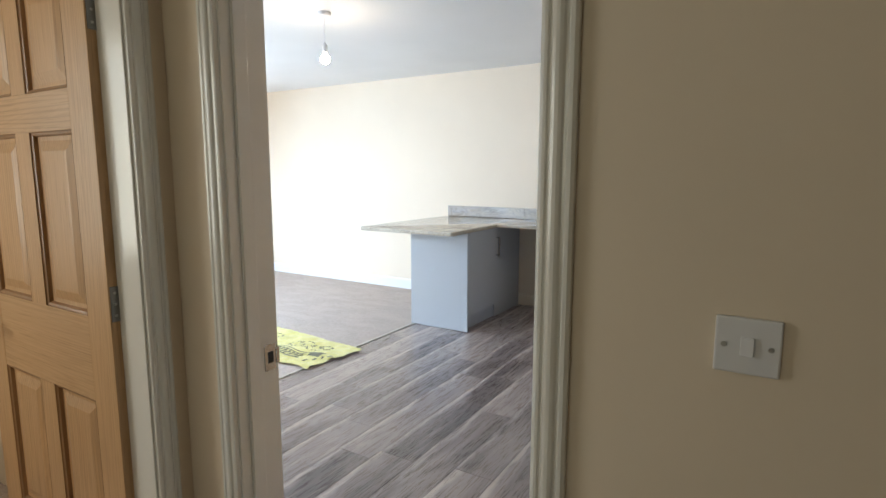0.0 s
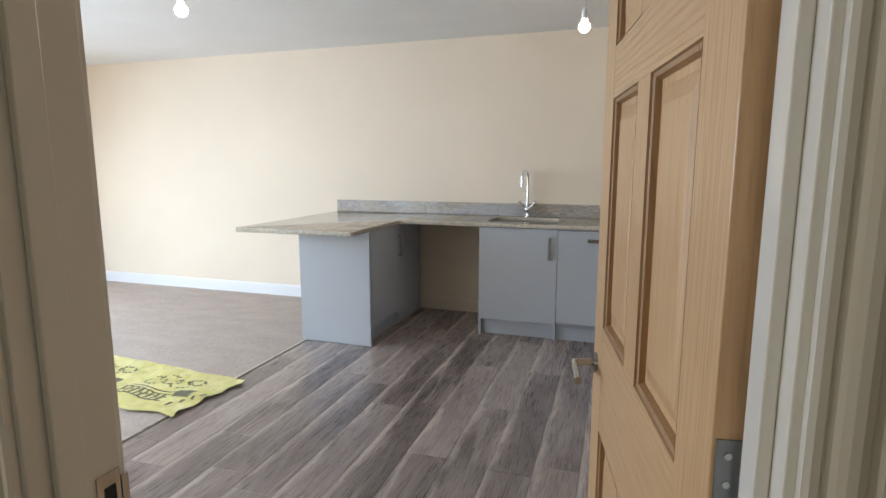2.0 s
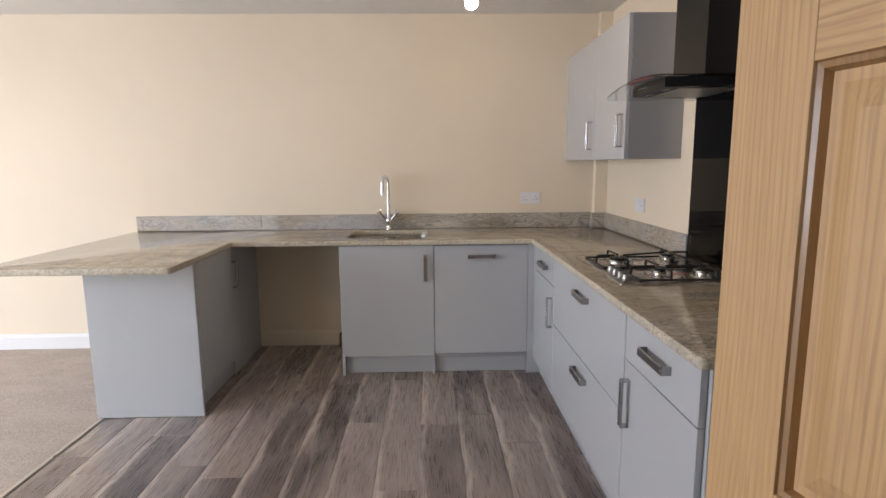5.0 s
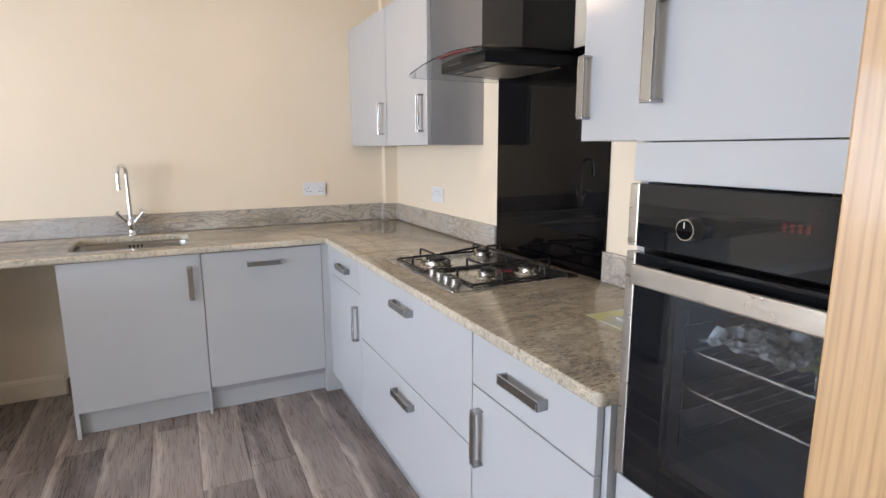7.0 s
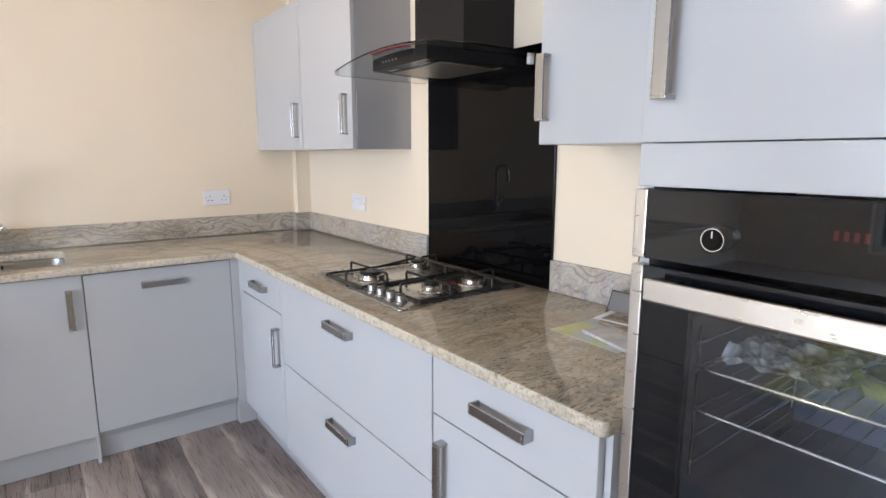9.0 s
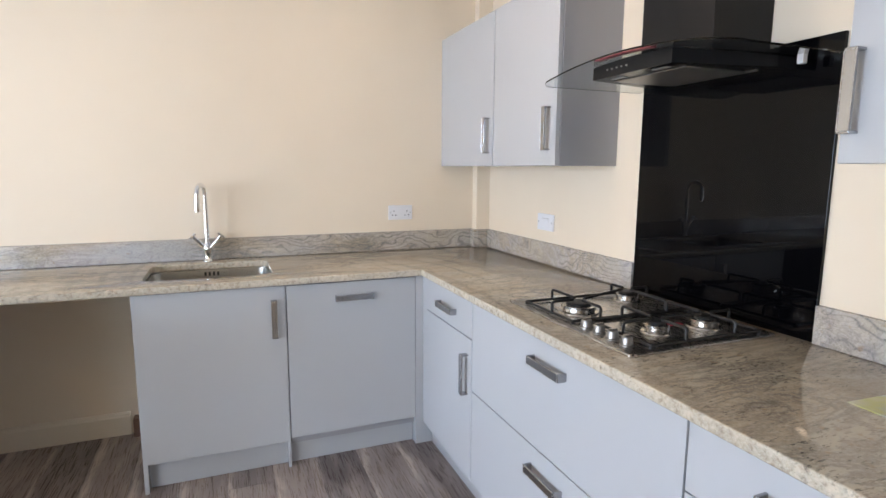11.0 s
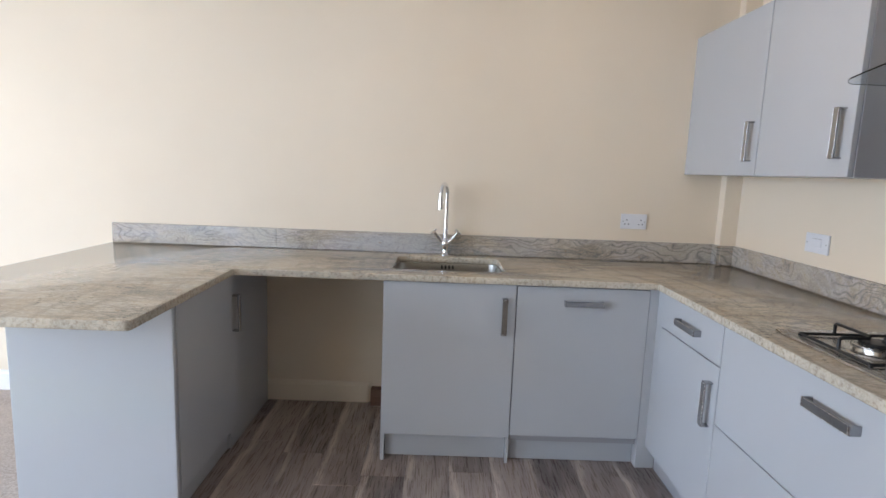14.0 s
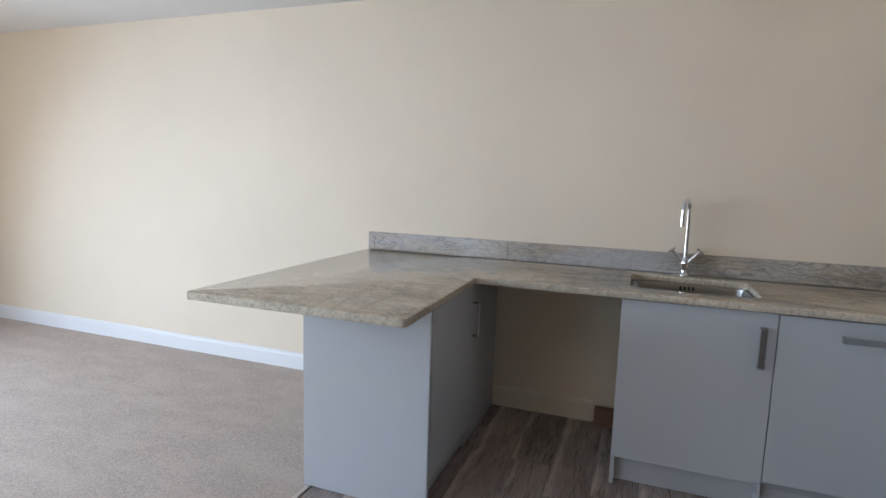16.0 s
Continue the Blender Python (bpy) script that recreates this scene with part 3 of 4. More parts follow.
# ---- panelled doors ----
def ring_panel(x0, x1, z0, z1, t, steps, field):
    """Stepped borders on both faces of a panel, closed by a flat field where wanted."""
    bm = bmesh.new()
    for s in (1, -1):
        loops = []
        for inset, depth in steps:
            yy = t / 2 + s * (t / 2 - depth)
            loops.append([bm.verts.new(p) for p in ((x0 + inset, yy, z0 + inset), (x1 - inset, yy, z0 + inset), (x1 - inset, yy, z1 - inset), (x0 + inset, yy, z1 - inset))])
        for a, b in zip(loops, loops[1:]):
            for i in range(4):
                k = (i + 1) % 4
                bm.faces.new((a[i], a[k], b[k], b[i]))
        if field:
            bm.faces.new(loops[-1])
    return bm


def panelled_door(label, m, w=0.838, h=2.035, t=0.042, lever=True):
    """A six-panel door: x runs from the hinges to the free edge, y through its thickness."""
    d = thing("panelled_door", label, "door", m=m)
    st, mu = 0.122, 0.095
    c0, c1 = (w - mu) / 2, (w + mu) / 2
    rails = ((0.008, 0.205), (0.715, 0.972), (1.5, 1.612), (1.91, h))
    part("stile", box(0, st, 0, t, 0.008, h, 0.002), OAK, d, local=True)
    part("stile", box(w - st, w, 0, t, 0.008, h, 0.002), OAK, d, local=True)
    for a, b in rails:
        part("rail", box(st, w - st, 0.0006, t - 0.0006, a, b, 0.001), OAK_X, d, local=True)
    for (_, lo), (hi, _) in zip(rails, rails[1:]):
        part("mullion", box(c0, c1, 0.0003, t - 0.0003, lo, hi, 0.001), OAK, d, local=True)
        for a, b in ((st, c0), (c1, w - st)):
            p = part("panel", ring_panel(a, b, lo, hi, t, ((0.013, 0.016), (0.026, 0.0165), (0.056, 0.007), (0.062, 0.0065)), True), OAK, d, local=True)
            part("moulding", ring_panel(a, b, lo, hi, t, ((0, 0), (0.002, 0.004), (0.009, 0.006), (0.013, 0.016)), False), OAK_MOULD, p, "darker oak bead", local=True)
    for z in (0.25, 1.02, 1.8):
        hinge = part("hinge", box(-0.0025, 0.0005, 0.002, t - 0.004, z - 0.05, z + 0.05, 0.001), HINGE_STEEL, d, local=True)
        part("knuckle", cyl((-0.004, -0.004, z - 0.05), (-0.004, -0.004, z + 0.05), 0.0055, seg=12), HINGE_STEEL, hinge, local=True)
        for k in (-0.032, 0.0, 0.032):
            part("screw", cyl((-0.004, t * 0.62, z + k), (-0.002, t * 0.62, z + k), 0.004, seg=10), SCREW, hinge, local=True)
    if lever:
        for s, y in ((-1, 0), (1, t)):
            x, z = w - 0.05, 0.862
            han = part("door_handle", cyl((x, y, z), (x, y + s * 0.009, z), 0.026, 0.025, 28), NICKEL, d, "brushed steel lever handle on a round rose", smooth=True, local=True)
            part("lever", tube([(x, y + s * 0.008, z), (x, y + s * 0.045, z), (x - 0.004, y + s * 0.055, z), (x - 0.014, y + s * 0.058, z), (x - 0.115, y + s * 0.058, z - 0.006)], 0.0095, 14), NICKEL, han, smooth=True, local=True)
    part("latch", box(w - 0.0005, w + 0.002, 0.009, t - 0.009, 0.817, 0.907, 0.001), NICKEL, d, local=True)
    return d


# hinge edge at the right of the kitchen doorway; swung a little past square into the room
panelled_door("open oak six-panel door with steel lever handle", pose(-1.473, 4.652, 0, 0, 0, 100.2) @ pose(0, -0.042, 0))
# bedroom door folded back into its room, seen from the hall
panelled_door("oak six-panel bedroom door standing open", pose(-2.634, 4.369, 0, 0, 0, 180) @ pose(0, -0.042, 0), lever=True)


# ---- kitchen ----
def grip(parent, at, along, out, length):
    """A flat strap handle with square ends: centre on the front's face, direction along it, direction out of it."""
    at, u, n = Vector(at), Vector(along), Vector(out)
    w = u.cross(n)
    m = Matrix((u, w, n)).transposed().to_4x4()
    m.translation = at
    bm = bmesh.new()
    box(-length / 2, length / 2, -0.0135, 0.0135, 0.024, 0.031, 0.0022, bm=bm)
    for s in (-1, 1):
        box(s * length / 2 - 0.0035, s * length / 2 + 0.0035, -0.0132, 0.0132, 0.0, 0.0305, 0.0012, bm=bm)
    bmesh.ops.transform(bm, matrix=m, verts=bm.verts)
    h = part("handle", bm, NICKEL, parent, "brushed metal strap handle")
    bm = bmesh.new()
    for s in (-1, 1):
        box(-length / 2 + 0.001, length / 2 - 0.001, s * 0.0122 - 0.0011, s * 0.0122 + 0.0011, 0.0306, 0.0322, 0.0006, 1, bm=bm)
        box(s * (length / 2 - 0.0015) - 0.0011, s * (length / 2 - 0.0015) + 0.0011, -0.011, 0.011, 0.0306, 0.0322, 0.0006, 1, bm=bm)
    bmesh.ops.transform(bm, matrix=m, verts=bm.verts)
    part("rim", bm, RIM, h, "thin polished rim")
    return h


def front(parent, name, x0, x1, y0, y1, z0, z1):
    return part(name, box(x0, x1, y0, y1, z0, z1, 0.0018), GREY, parent)


FY, FX = 8.208, -1.352        # faces of the two base runs
BT = 0.878                    # underside of the worktop

# sink cabinet
c = thing("sink_cabinet", "light grey gloss base cabinet under the sink", "cabinet", (-2.31, 8.5, 0))
part("side_panel", box(-2.616, -2.598, FY, NORTH - 0.03, 0, BT, 0.001), GREY, c)
part("side_panel", box(-2.018, -2.004, FY + 0.004, NORTH - 0.03, 0, BT, 0.001), GREY, c)
part("base", box(-2.598, -2.018, FY + 0.022, NORTH - 0.05, 0.14, 0.158), CARCASS, c)
part("back", box(-2.598, -2.018, NORTH - 0.05, NORTH - 0.04, 0.14, 0.64), CARCASS, c)
d = front(c, "door", -2.614, -2.007, FY - 0.001, FY + 0.018, 0.132, BT - 0.004)
grip(d, (-2.058, FY - 0.001, 0.728), (0, 0, 1), (0, -1, 0), 0.165)
part("plinth", box(-2.598, -2.018, FY + 0.05, FY + 0.066, 0.002, 0.138), GREY, c)

# integrated dishwasher
c = thing("dishwasher", "integrated dishwasher behind a light grey gloss front", "dishwasher", (-1.69, 8.5, 0))
part("body", box(-2.0, -1.392, FY + 0.022, NORTH - 0.05, 0.11, BT - 0.002), CARCASS, c)
d = front(c, "door", -2.0015, -1.391, FY - 0.001, FY + 0.018, 0.146, BT - 0.007)
grip(d, (-1.695, FY - 0.001, 0.8), (1, 0, 0), (0, -1, 0), 0.172)
part("plinth", box(-2.003, -1.392, FY + 0.05, FY + 0.066, 0.002, 0.14), GREY, c)
part("side_panel", box(-1.389, -1.30, FY, FY + 0.1, 0, BT, 0.001), GREY, c)

# corner drawer unit
c = thing("drawer_cabinet", "narrow light grey gloss unit with one drawer over a door", "cabinet", (-1.05, 7.9, 0))
part("carcass", box(FX + 0.02, EAST - 0.03, 7.632, 8.2, 0.12, BT - 0.002), CARCASS, c)
part("filler", box(FX + 0.002, FX + 0.02, 8.15, 8.206, 0.115, BT - 0.003), GREY, c)
d = front(c, "drawer_front", FX, FX + 0.019, 7.629, 8.147, 0.722, BT - 0.004)
grip(d, (FX, 7.873, 0.797), (0, 1, 0), (-1, 0, 0), 0.172)
d = front(c, "door", FX, FX + 0.019, 7.629, 8.147, 0.115, 0.718)
grip(d, (FX, 7.672, 0.565), (0, 0, 1), (-1, 0, 0), 0.165)
part("plinth", box(FX + 0.05, FX + 0.066, 7.632, 8.2, 0.002, 0.118), CARCASS, c)

# pan drawers
c = thing("pan_drawer_cabinet", "wide light grey gloss unit with two pan drawers under hob", "cabinet", (-1.05, 7.08, 0))
part("carcass", box(FX + 0.02, EAST - 0.03, 6.546, 7.63, 0.12, BT - 0.03), CARCASS, c)
for z0, z1, zh in ((0.511, BT - 0.004, 0.803), (0.115, 0.507, 0.436)):
    d = front(c, "drawer_front", FX, FX + 0.019, 6.547, 7.625, z0, z1)
    grip(d, (FX, 7.072, zh), (0, 1, 0), (-1, 0, 0), 0.172)
part("plinth", box(FX + 0.05, FX + 0.066, 6.546, 7.63, 0.002, 0.118), CARCASS, c)

# unit beside the oven housing
c = thing("drawer_cabinet", "light grey gloss unit with drawer over door beside the oven", "cabinet", (-1.05, 6.27, 0))
part("carcass", box(FX + 0.02, EAST - 0.03, 6.024, 6.544, 0.12, BT - 0.002), CARCASS, c)
part("end_panel", box(FX + 0.022, EAST - 0.03, 6.006, 6.023, 0, BT - 0.001), GREY, c)
d = front(c, "drawer_front", FX, FX + 0.019, 6.021, 6.541, 0.716, BT - 0.004)
grip(d, (FX, 6.272, 0.805), (0, 1, 0), (-1, 0, 0), 0.172)
d = front(c, "door", FX, FX + 0.019, 6.021, 6.541, 0.115, 0.712)
grip(d, (FX, 6.49, 0.57), (0, 0, 1), (-1, 0, 0), 0.165)
part("plinth", box(FX + 0.05, FX + 0.066, 6.024, 6.544, 0.002, 0.118), CARCASS, c)

# peninsula
PX = -3.302
c = thing("peninsula_cabinet", "light grey gloss cabinet under the breakfast bar", "cabinet", (-3.6, 8.1, 0))
part("end_panel", box(-3.895, PX, 7.641, 7.662, 0.001, BT, 0.006, 3), GREY, c)
part("back_panel", box(-3.895, -3.876, 7.664, 8.84, 0.008, BT, 0.001), GREY, c)
part("carcass", box(-3.874, PX - 0.022, 7.664, 8.26, 0.14, BT - 0.002), CARCASS, c)
d = front(c, "door", PX - 0.019, PX, 7.668, 8.25, 0.142, BT - 0.004)
grip(d, (PX, 8.205, 0.7), (0, 0, 1), (1, 0, 0), 0.165)
part("corner_panel", box(-3.365, -3.345, 8.262, 8.838, 0.002, BT - 0.001, 0.001), GREY, c)
part("plinth", box(PX - 0.076, PX - 0.06, 7.664, 8.27, 0.002, 0.138), GREY, c)


# worktop, one slab round the U
def fillet(points, which, r, n=6):
    out = []
    for i, p in enumerate(points):
        if i not in which:
            out.append(p)
            continue
        p, a, b = Vector(p), Vector(points[i - 1]), Vector(points[(i + 1) % len(points)])
        u, v = (a - p).normalized(), (b - p).normalized()
        s, e = p + u * r, p + v * r
        for k in range(n + 1):
            f = k / n
            out.append(tuple((1 - f) ** 2 * s + 2 * f * (1 - f) * p + f * f * e))
    return out


def slab(outline, hole, z0, z1, bevel):
    b = bmesh.new()
    for loop in (outline, hole):
        vs = [b.verts.new((x, y, z0)) for x, y in loop]
        for i in range(len(vs)):
            b.edges.new((vs[i], vs[(i + 1) % len(vs)]))
    bmesh.ops.triangle_fill(b, use_beauty=True, use_dissolve=False, edges=b.edges[:])
    up = bmesh.ops.extrude_face_region(b, geom=b.faces[:])
    for v in up["geom"]:
        if isinstance(v, bmesh.types.BMVert):
            v.co.z = z1
    bmesh.ops.recalc_face_normals(b, faces=b.faces)
    edges = [e for e in b.edges if len(e.link_faces) == 2 and e.calc_face_angle(0) > 0.9]
    bmesh.ops.bevel(b, geom=edges, offset=bevel, segments=3, profile=0.5, affect="EDGES")
    return b


WT = 0.911
outline = fillet([(-4.215, 7.318), (-3.272, 7.318), (-3.288, 8.183), (-1.367, 8.183), (-1.367, 6.001), (EAST - 0.002, 6.001),
                  (EAST - 0.002, 8.797), (-0.788, 8.797), (-0.788, NORTH - 0.002), (-4.215, NORTH - 0.002)], (0, 1, 4), 0.022)
w = thing("worktop", "polished grey-beige swirled granite worktop with upstands", "worktop", (-2.4, 8.5, BT))
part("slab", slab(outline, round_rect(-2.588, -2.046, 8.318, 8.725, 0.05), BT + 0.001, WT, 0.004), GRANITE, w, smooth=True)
UZ = 1.022
for x0, x1, y0, y1 in ((-4.215, -3.292, NORTH - 0.022, NORTH - 0.002), (-3.2905, -0.808, NORTH - 0.022, NORTH - 0.002), (-0.807, -0.787, 8.782, NORTH - 0.002),
                       (-0.786, -0.717, 8.780, 8.798), (-0.716, -0.697, 7.468, 8.797), (-0.716, -0.697, 6.002, 6.722)):
    part("upstand", box(x0, x1, y0, y1, WT + 0.0005, UZ, 0.002), GRANITE_UP, w)

# undermounted sink
s = thing("sink", "undermounted brushed steel sink bowl", "sink", (-2.317, 8.56, 0.7))
bm = bmesh.new()
loops = []
for x, r, z in ((0.012, 0.06, BT), (0.012, 0.06, BT - 0.002), (-0.002, 0.052, BT - 0.003), (-0.004, 0.052, BT - 0.02), (-0.012, 0.05, 0.72), (-0.03, 0.05, 0.703), (-0.06, 0.04, 0.698)):
    loops.append([bm.verts.new((a, b, z)) for a, b in round_rect(-2.588 - x, -2.046 + x, 8.318 - x, 8.725 + x, r)])
for a, b in zip(loops, loops[1:]):
    for i in range(len(a)):
        k = (i + 1) % len(a)
        bm.faces.new((a[i], a[k], b[k], b[i]))
bm.faces.new(loops[-1])
part("bowl", bm, SINK_STEEL, s, smooth=True)
dr = part("drain", cyl((-2.317, 8.58, 0.698), (-2.317, 8.58, 0.703), 0.045, 0.042, 28), CHROME, s, smooth=True)
part("plug", cyl((-2.317, 8.58, 0.703), (-2.317, 8.58, 0.709), 0.03, 0.026, 24), CHROME, dr, smooth=True)
for k in range(4):
    part("overflow_slot", box(-2.352 + k * 0.02, -2.342 + k * 0.02, 8.7155, 8.7225, 0.846, 0.866, 0.001), DARK_GAP, s)

# mixer tap
TX, TY = -2.332, 8.788
t = thing("mixer_tap", "chrome swan-neck mixer tap with two cross-top levers", "tap", (TX, TY, WT))
part("base", lathe([(0.027, 0), (0.027, 0.004), (0.02, 0.012), (0.0165, 0.02), (0.0165, 0.045), (0.022, 0.055), (0.024, 0.07), (0.018, 0.085), (0.013, 0.1)], (TX, TY, WT)), CHROME, t, smooth=True)
aim = Vector((-0.33, -0.94, 0)).normalized()
pts = [Vector((TX, TY, WT + 0.09)), Vector((TX, TY, WT + 0.2)), Vector((TX, TY, WT + 0.345))]
for k in range(1, 13):
    a = math.pi * k / 12
    pts.append(Vector((TX, TY, WT + 0.345)) + aim * 0.052 * (1 - math.cos(a)) + Vector((0, 0, 0.052 * math.sin(a))))
pts.append(pts[-1] - Vector((0, 0, 0.05)))
spout = part("spout", tube(pts, 0.0115, 18), CHROME, t, smooth=True)
part("nozzle", cyl(pts[-1] + Vector((0, 0, 0.035)), pts[-1] - Vector((0, 0, 0.03)), 0.0135, seg=20), CHROME, spout, smooth=True)
for sx in (-1, 1):
    a, b = Vector((TX, TY, WT + 0.055)), Vector((TX + sx * 0.066, TY - 0.012, WT + 0.132))
    arm = part("lever", cyl(a, b, 0.0115, 0.0085, 16), CHROME, t, smooth=True)
    u = (b - a).normalized()
    side = u.cross(Vector((0, 1, 0))).normalized()
    part("cross_head", tube([b + u * 0.004 - side * 0.02, b + u * 0.004 + side * 0.02], 0.006, 12, tube([b + u * 0.004 - Vector((0, 0.022, 0)), b + u * 0.004 + Vector((0, 0.022, 0))], 0.006, 12)), CHROME, arm, smooth=True)

# gas hob
HX0, HX1, HY0, HY1 = -1.285, -0.745, 6.805, 7.462
hob = thing("gas_hob", "stainless steel four-burner gas hob with black pan supports", "hob", (-1.01, 7.13, WT))
part("tray", prism(round_rect(HX0, HX1, HY0, HY1, 0.012, 3), WT + 0.0005, WT + 0.0085, 0.003), HOB_STEEL, hob, smooth=True)
for bx, by, r in ((-1.145, 7.225, 0.058), (-0.88, 7.3, 0.04), (-1.07, 6.945, 0.033), (-0.885, 6.94, 0.042)):
    z = WT + 0.009
    b = part("burner", lathe([(r + 0.012, 0), (r + 0.01, 0.004), (r * 0.9, 0.006), (r * 0.86, 0.016), (r, 0.018), (r, 0.024), (r * 0.55, 0.027)], (bx, by, z)), BURNER, hob, smooth=True)
    part("burner_cap", lathe([(r * 0.72, 0.0265), (r * 0.74, 0.03), (r * 0.66, 0.034), (r * 0.2, 0.035)], (bx, by, z)), IRON if r < 0.06 else BURNER, b, smooth=True)
    part("igniter", cyl((bx + r + 0.004, by - 0.01, z), (bx + r + 0.004, by - 0.01, z + 0.02), 0.003, seg=8), WHITE_PLASTIC, b)
for k in range(4):
    kx, ky = -1.236, 7.056 - 0.06 * k
    kn = part("knob", lathe([(0.0205, 0), (0.0205, 0.003), (0.0165, 0.005), (0.0155, 0.024), (0.014, 0.026)], (kx, ky, WT + 0.0085), 22), KNOB_SATIN, hob, smooth=True)
    part("pointer", box(kx - 0.013, kx + 0.013, ky - 0.0035, ky + 0.0035, WT + 0.034, WT + 0.04, 0.001), NICKEL, kn)


def pan_support(y0, y1, x0, x1, centres):
    """A rod frame with raised fingers towards each burner."""
    z, r = WT + 0.0155, 0.0048
    bm = bmesh.new()
    tube([(x0, y0, z), (x1, y0, z), (x1, y1, z), (x0, y1, z), (x0, y0, z)], r, 8, bm)
    for px, py in ((x0, y0), (x1, y0), (x1, y1), (x0, y1)):
        cyl((px, py, WT + 0.008), (px, py, z), 0.006, seg=8, bm=bm)
    xm = (centres[0][0] + centres[1][0]) / 2

    def finger(a, d, reach):
        ax, ay = a
        dx, dy = d
        tube([(ax, ay, z), (ax, ay, z + 0.03), (ax + dx * 0.004, ay + dy * 0.004, z + 0.0345), (ax + dx * 0.009, ay + dy * 0.009, z + 0.036), (ax + dx * reach, ay + dy * reach, z + 0.036)], r, 8, bm)

    for cx, cy in centres:
        finger((cx, y0), (0, 1), cy - y0 - 0.022)
        finger((cx, y1), (0, -1), y1 - cy - 0.022)
        if cx < xm:
            finger((x0, cy), (1, 0), cx - x0 - 0.022)
        else:
            finger((x1, cy), (-1, 0), x1 - cx - 0.022)
    a, b = min(centres), max(centres)
    tube([(a[0] + 0.022, a[1], z + 0.036), (b[0] - 0.022, b[1], z + 0.036)], r, 8, bm)
    part("pan_support", bm, IRON, hob, "black enamelled iron pan support", smooth=True)


pan_support(7.108, 7.385, -1.25, -0.785, ((-1.145, 7.225), (-0.88, 7.3)))
pan_support(6.832, 7.096, -1.192, -0.785, ((-1.07, 6.945), (-0.885, 6.94)))
part("protective_film", box(-1.0, -0.93, 6.978, 7.0, WT + 0.0087, WT + 0.0095), RED, hob, "scrap of red protective film")

# splashback
sp = thing("splashback", "black glass splashback behind the hob", "splashback", (EAST, 7.09, WT))
part("sheet", box(EAST - 0.012, EAST - 0.001, 6.724, 7.466, WT + 0.001, 1.76, 0.001), BLACK_GLASS, sp)

# extractor hood
MID = 7.09
hood = thing("extractor_hood", "black chimney extractor hood with a curved glass canopy", "extractor hood", (-0.9, MID, 1.66))
part("duct_cover", box(-0.93, EAST - 0.001, 6.947, 7.237, 1.73, H - 0.001, 0.002), BLACK_METAL, hood)


def arch(y, x=-0.93):
    return 1.736 - 0.04 * ((y - MID) / 0.4) ** 2


def canopy(w, plan, under, over, n=28, back=EAST - 0.013):
    """A sheet or body across the hood between two height functions, its front edge given in plan."""
    bm = bmesh.new()
    rows = []
    for i in range(n + 1):
        y = MID - w + 2 * w * i / n
        f = plan(y)
        rows.append([bm.verts.new(p) for p in ((back, y, under(y, back)), (f, y, under(y, f)), (f, y, over(y, f)), (back, y, over(y, back)))])
    for a, b in zip(rows, rows[1:]):
        for k in range(4):
            j = (k + 1) % 4
            bm.faces.new((a[k], a[j], b[j], b[k]))
    bm.faces.new(rows[0])
    bm.faces.new(rows[-1][::-1])
    return bm


def glass_front(y):
    e = max(0.0, abs(y - MID) - 0.36) / 0.04
    return -1.158 + 0.03 * e * e


def body_front(y):
    return -1.1 + 4.5 * max(0.0, abs(y - MID) - 0.17)


part("glass_canopy", canopy(0.40, glass_front, lambda y, x: arch(y, x) - 0.005, arch, 40), CLEAR, hood, "clear curved glass", smooth=True)
body = part("body", canopy(0.24, body_front, lambda y, x: 1.683, lambda y, x: arch(y, x) - 0.0075, 48), BLACK_METAL, hood)
part("filter", box(-1.03, -0.8, MID - 0.15, MID + 0.15, 1.6795, 1.6835, 0.002), FILTER, body)
for s in (-1, 1):
    part("light_lens", box(-1.07, -1.05, MID + s * 0.09 - 0.03, MID + s * 0.09 + 0.03, 1.6812, 1.6835, 0.001), LENS, body)
part("edge_strip", box(-0.792, -0.785, MID - 0.18, MID + 0.14, 1.6806, 1.6835), STEEL, body)
for k in range(5):
    part("button", cyl((-1.099, MID + 0.01 + 0.022 * k, 1.706), (-1.1028, MID + 0.01 + 0.022 * k, 1.706), 0.003, seg=12), LENS, body)
bm = bmesh.new()
for i in range(12):
    a, b = MID - 0.15 + 0.02 * i, MID - 0.13 + 0.02 * i
    vs = [bm.verts.new((x, y, arch(y, x) - 0.0058)) for x, y in ((-1.157, a), (-1.157, b), (-1.137, b), (-1.137, a))]
    bm.faces.new(vs)
bmesh.ops.remove_doubles(bm, verts=bm.verts, dist=0.0001)
ret = bmesh.ops.extrude_face_region(bm, geom=bm.faces[:])
for v in ret["geom"]:
    if isinstance(v, bmesh.types.BMVert):
        v.co.z -= 0.003
part("protective_tape", bm, TAPE, hood, "strip of red protective tape on the glass")

# wall cabinets
WX, WZ0, WZ1 = -1.0, 1.411, 2.145


def wall_cabinet(y0, y1, handle_y, label):
    c = thing("wall_cabinet", label, "cabinet", (-0.85, (y0 + y1) / 2, WZ0), group="wall cabinets")
    part("carcass", box(WX + 0.022, EAST - 0.001, y0, y1, WZ0, WZ1, 0.001), CARCASS, c)
    d = part("door", box(WX, WX + 0.02, y0 + 0.002, y1 - 0.002, WZ0, WZ1, 0.0018), GREY, c)
    grip(d, (WX, handle_y, 1.56), (0, 0, 1), (-1, 0, 0), 0.168)
    return c


wall_cabinet(8.17, NORTH - 0.062, 8.222, "light grey gloss wall cabinet in the corner")
wall_cabinet(7.618, 8.168, 7.672, "light grey gloss wall cabinet beside the extractor hood")
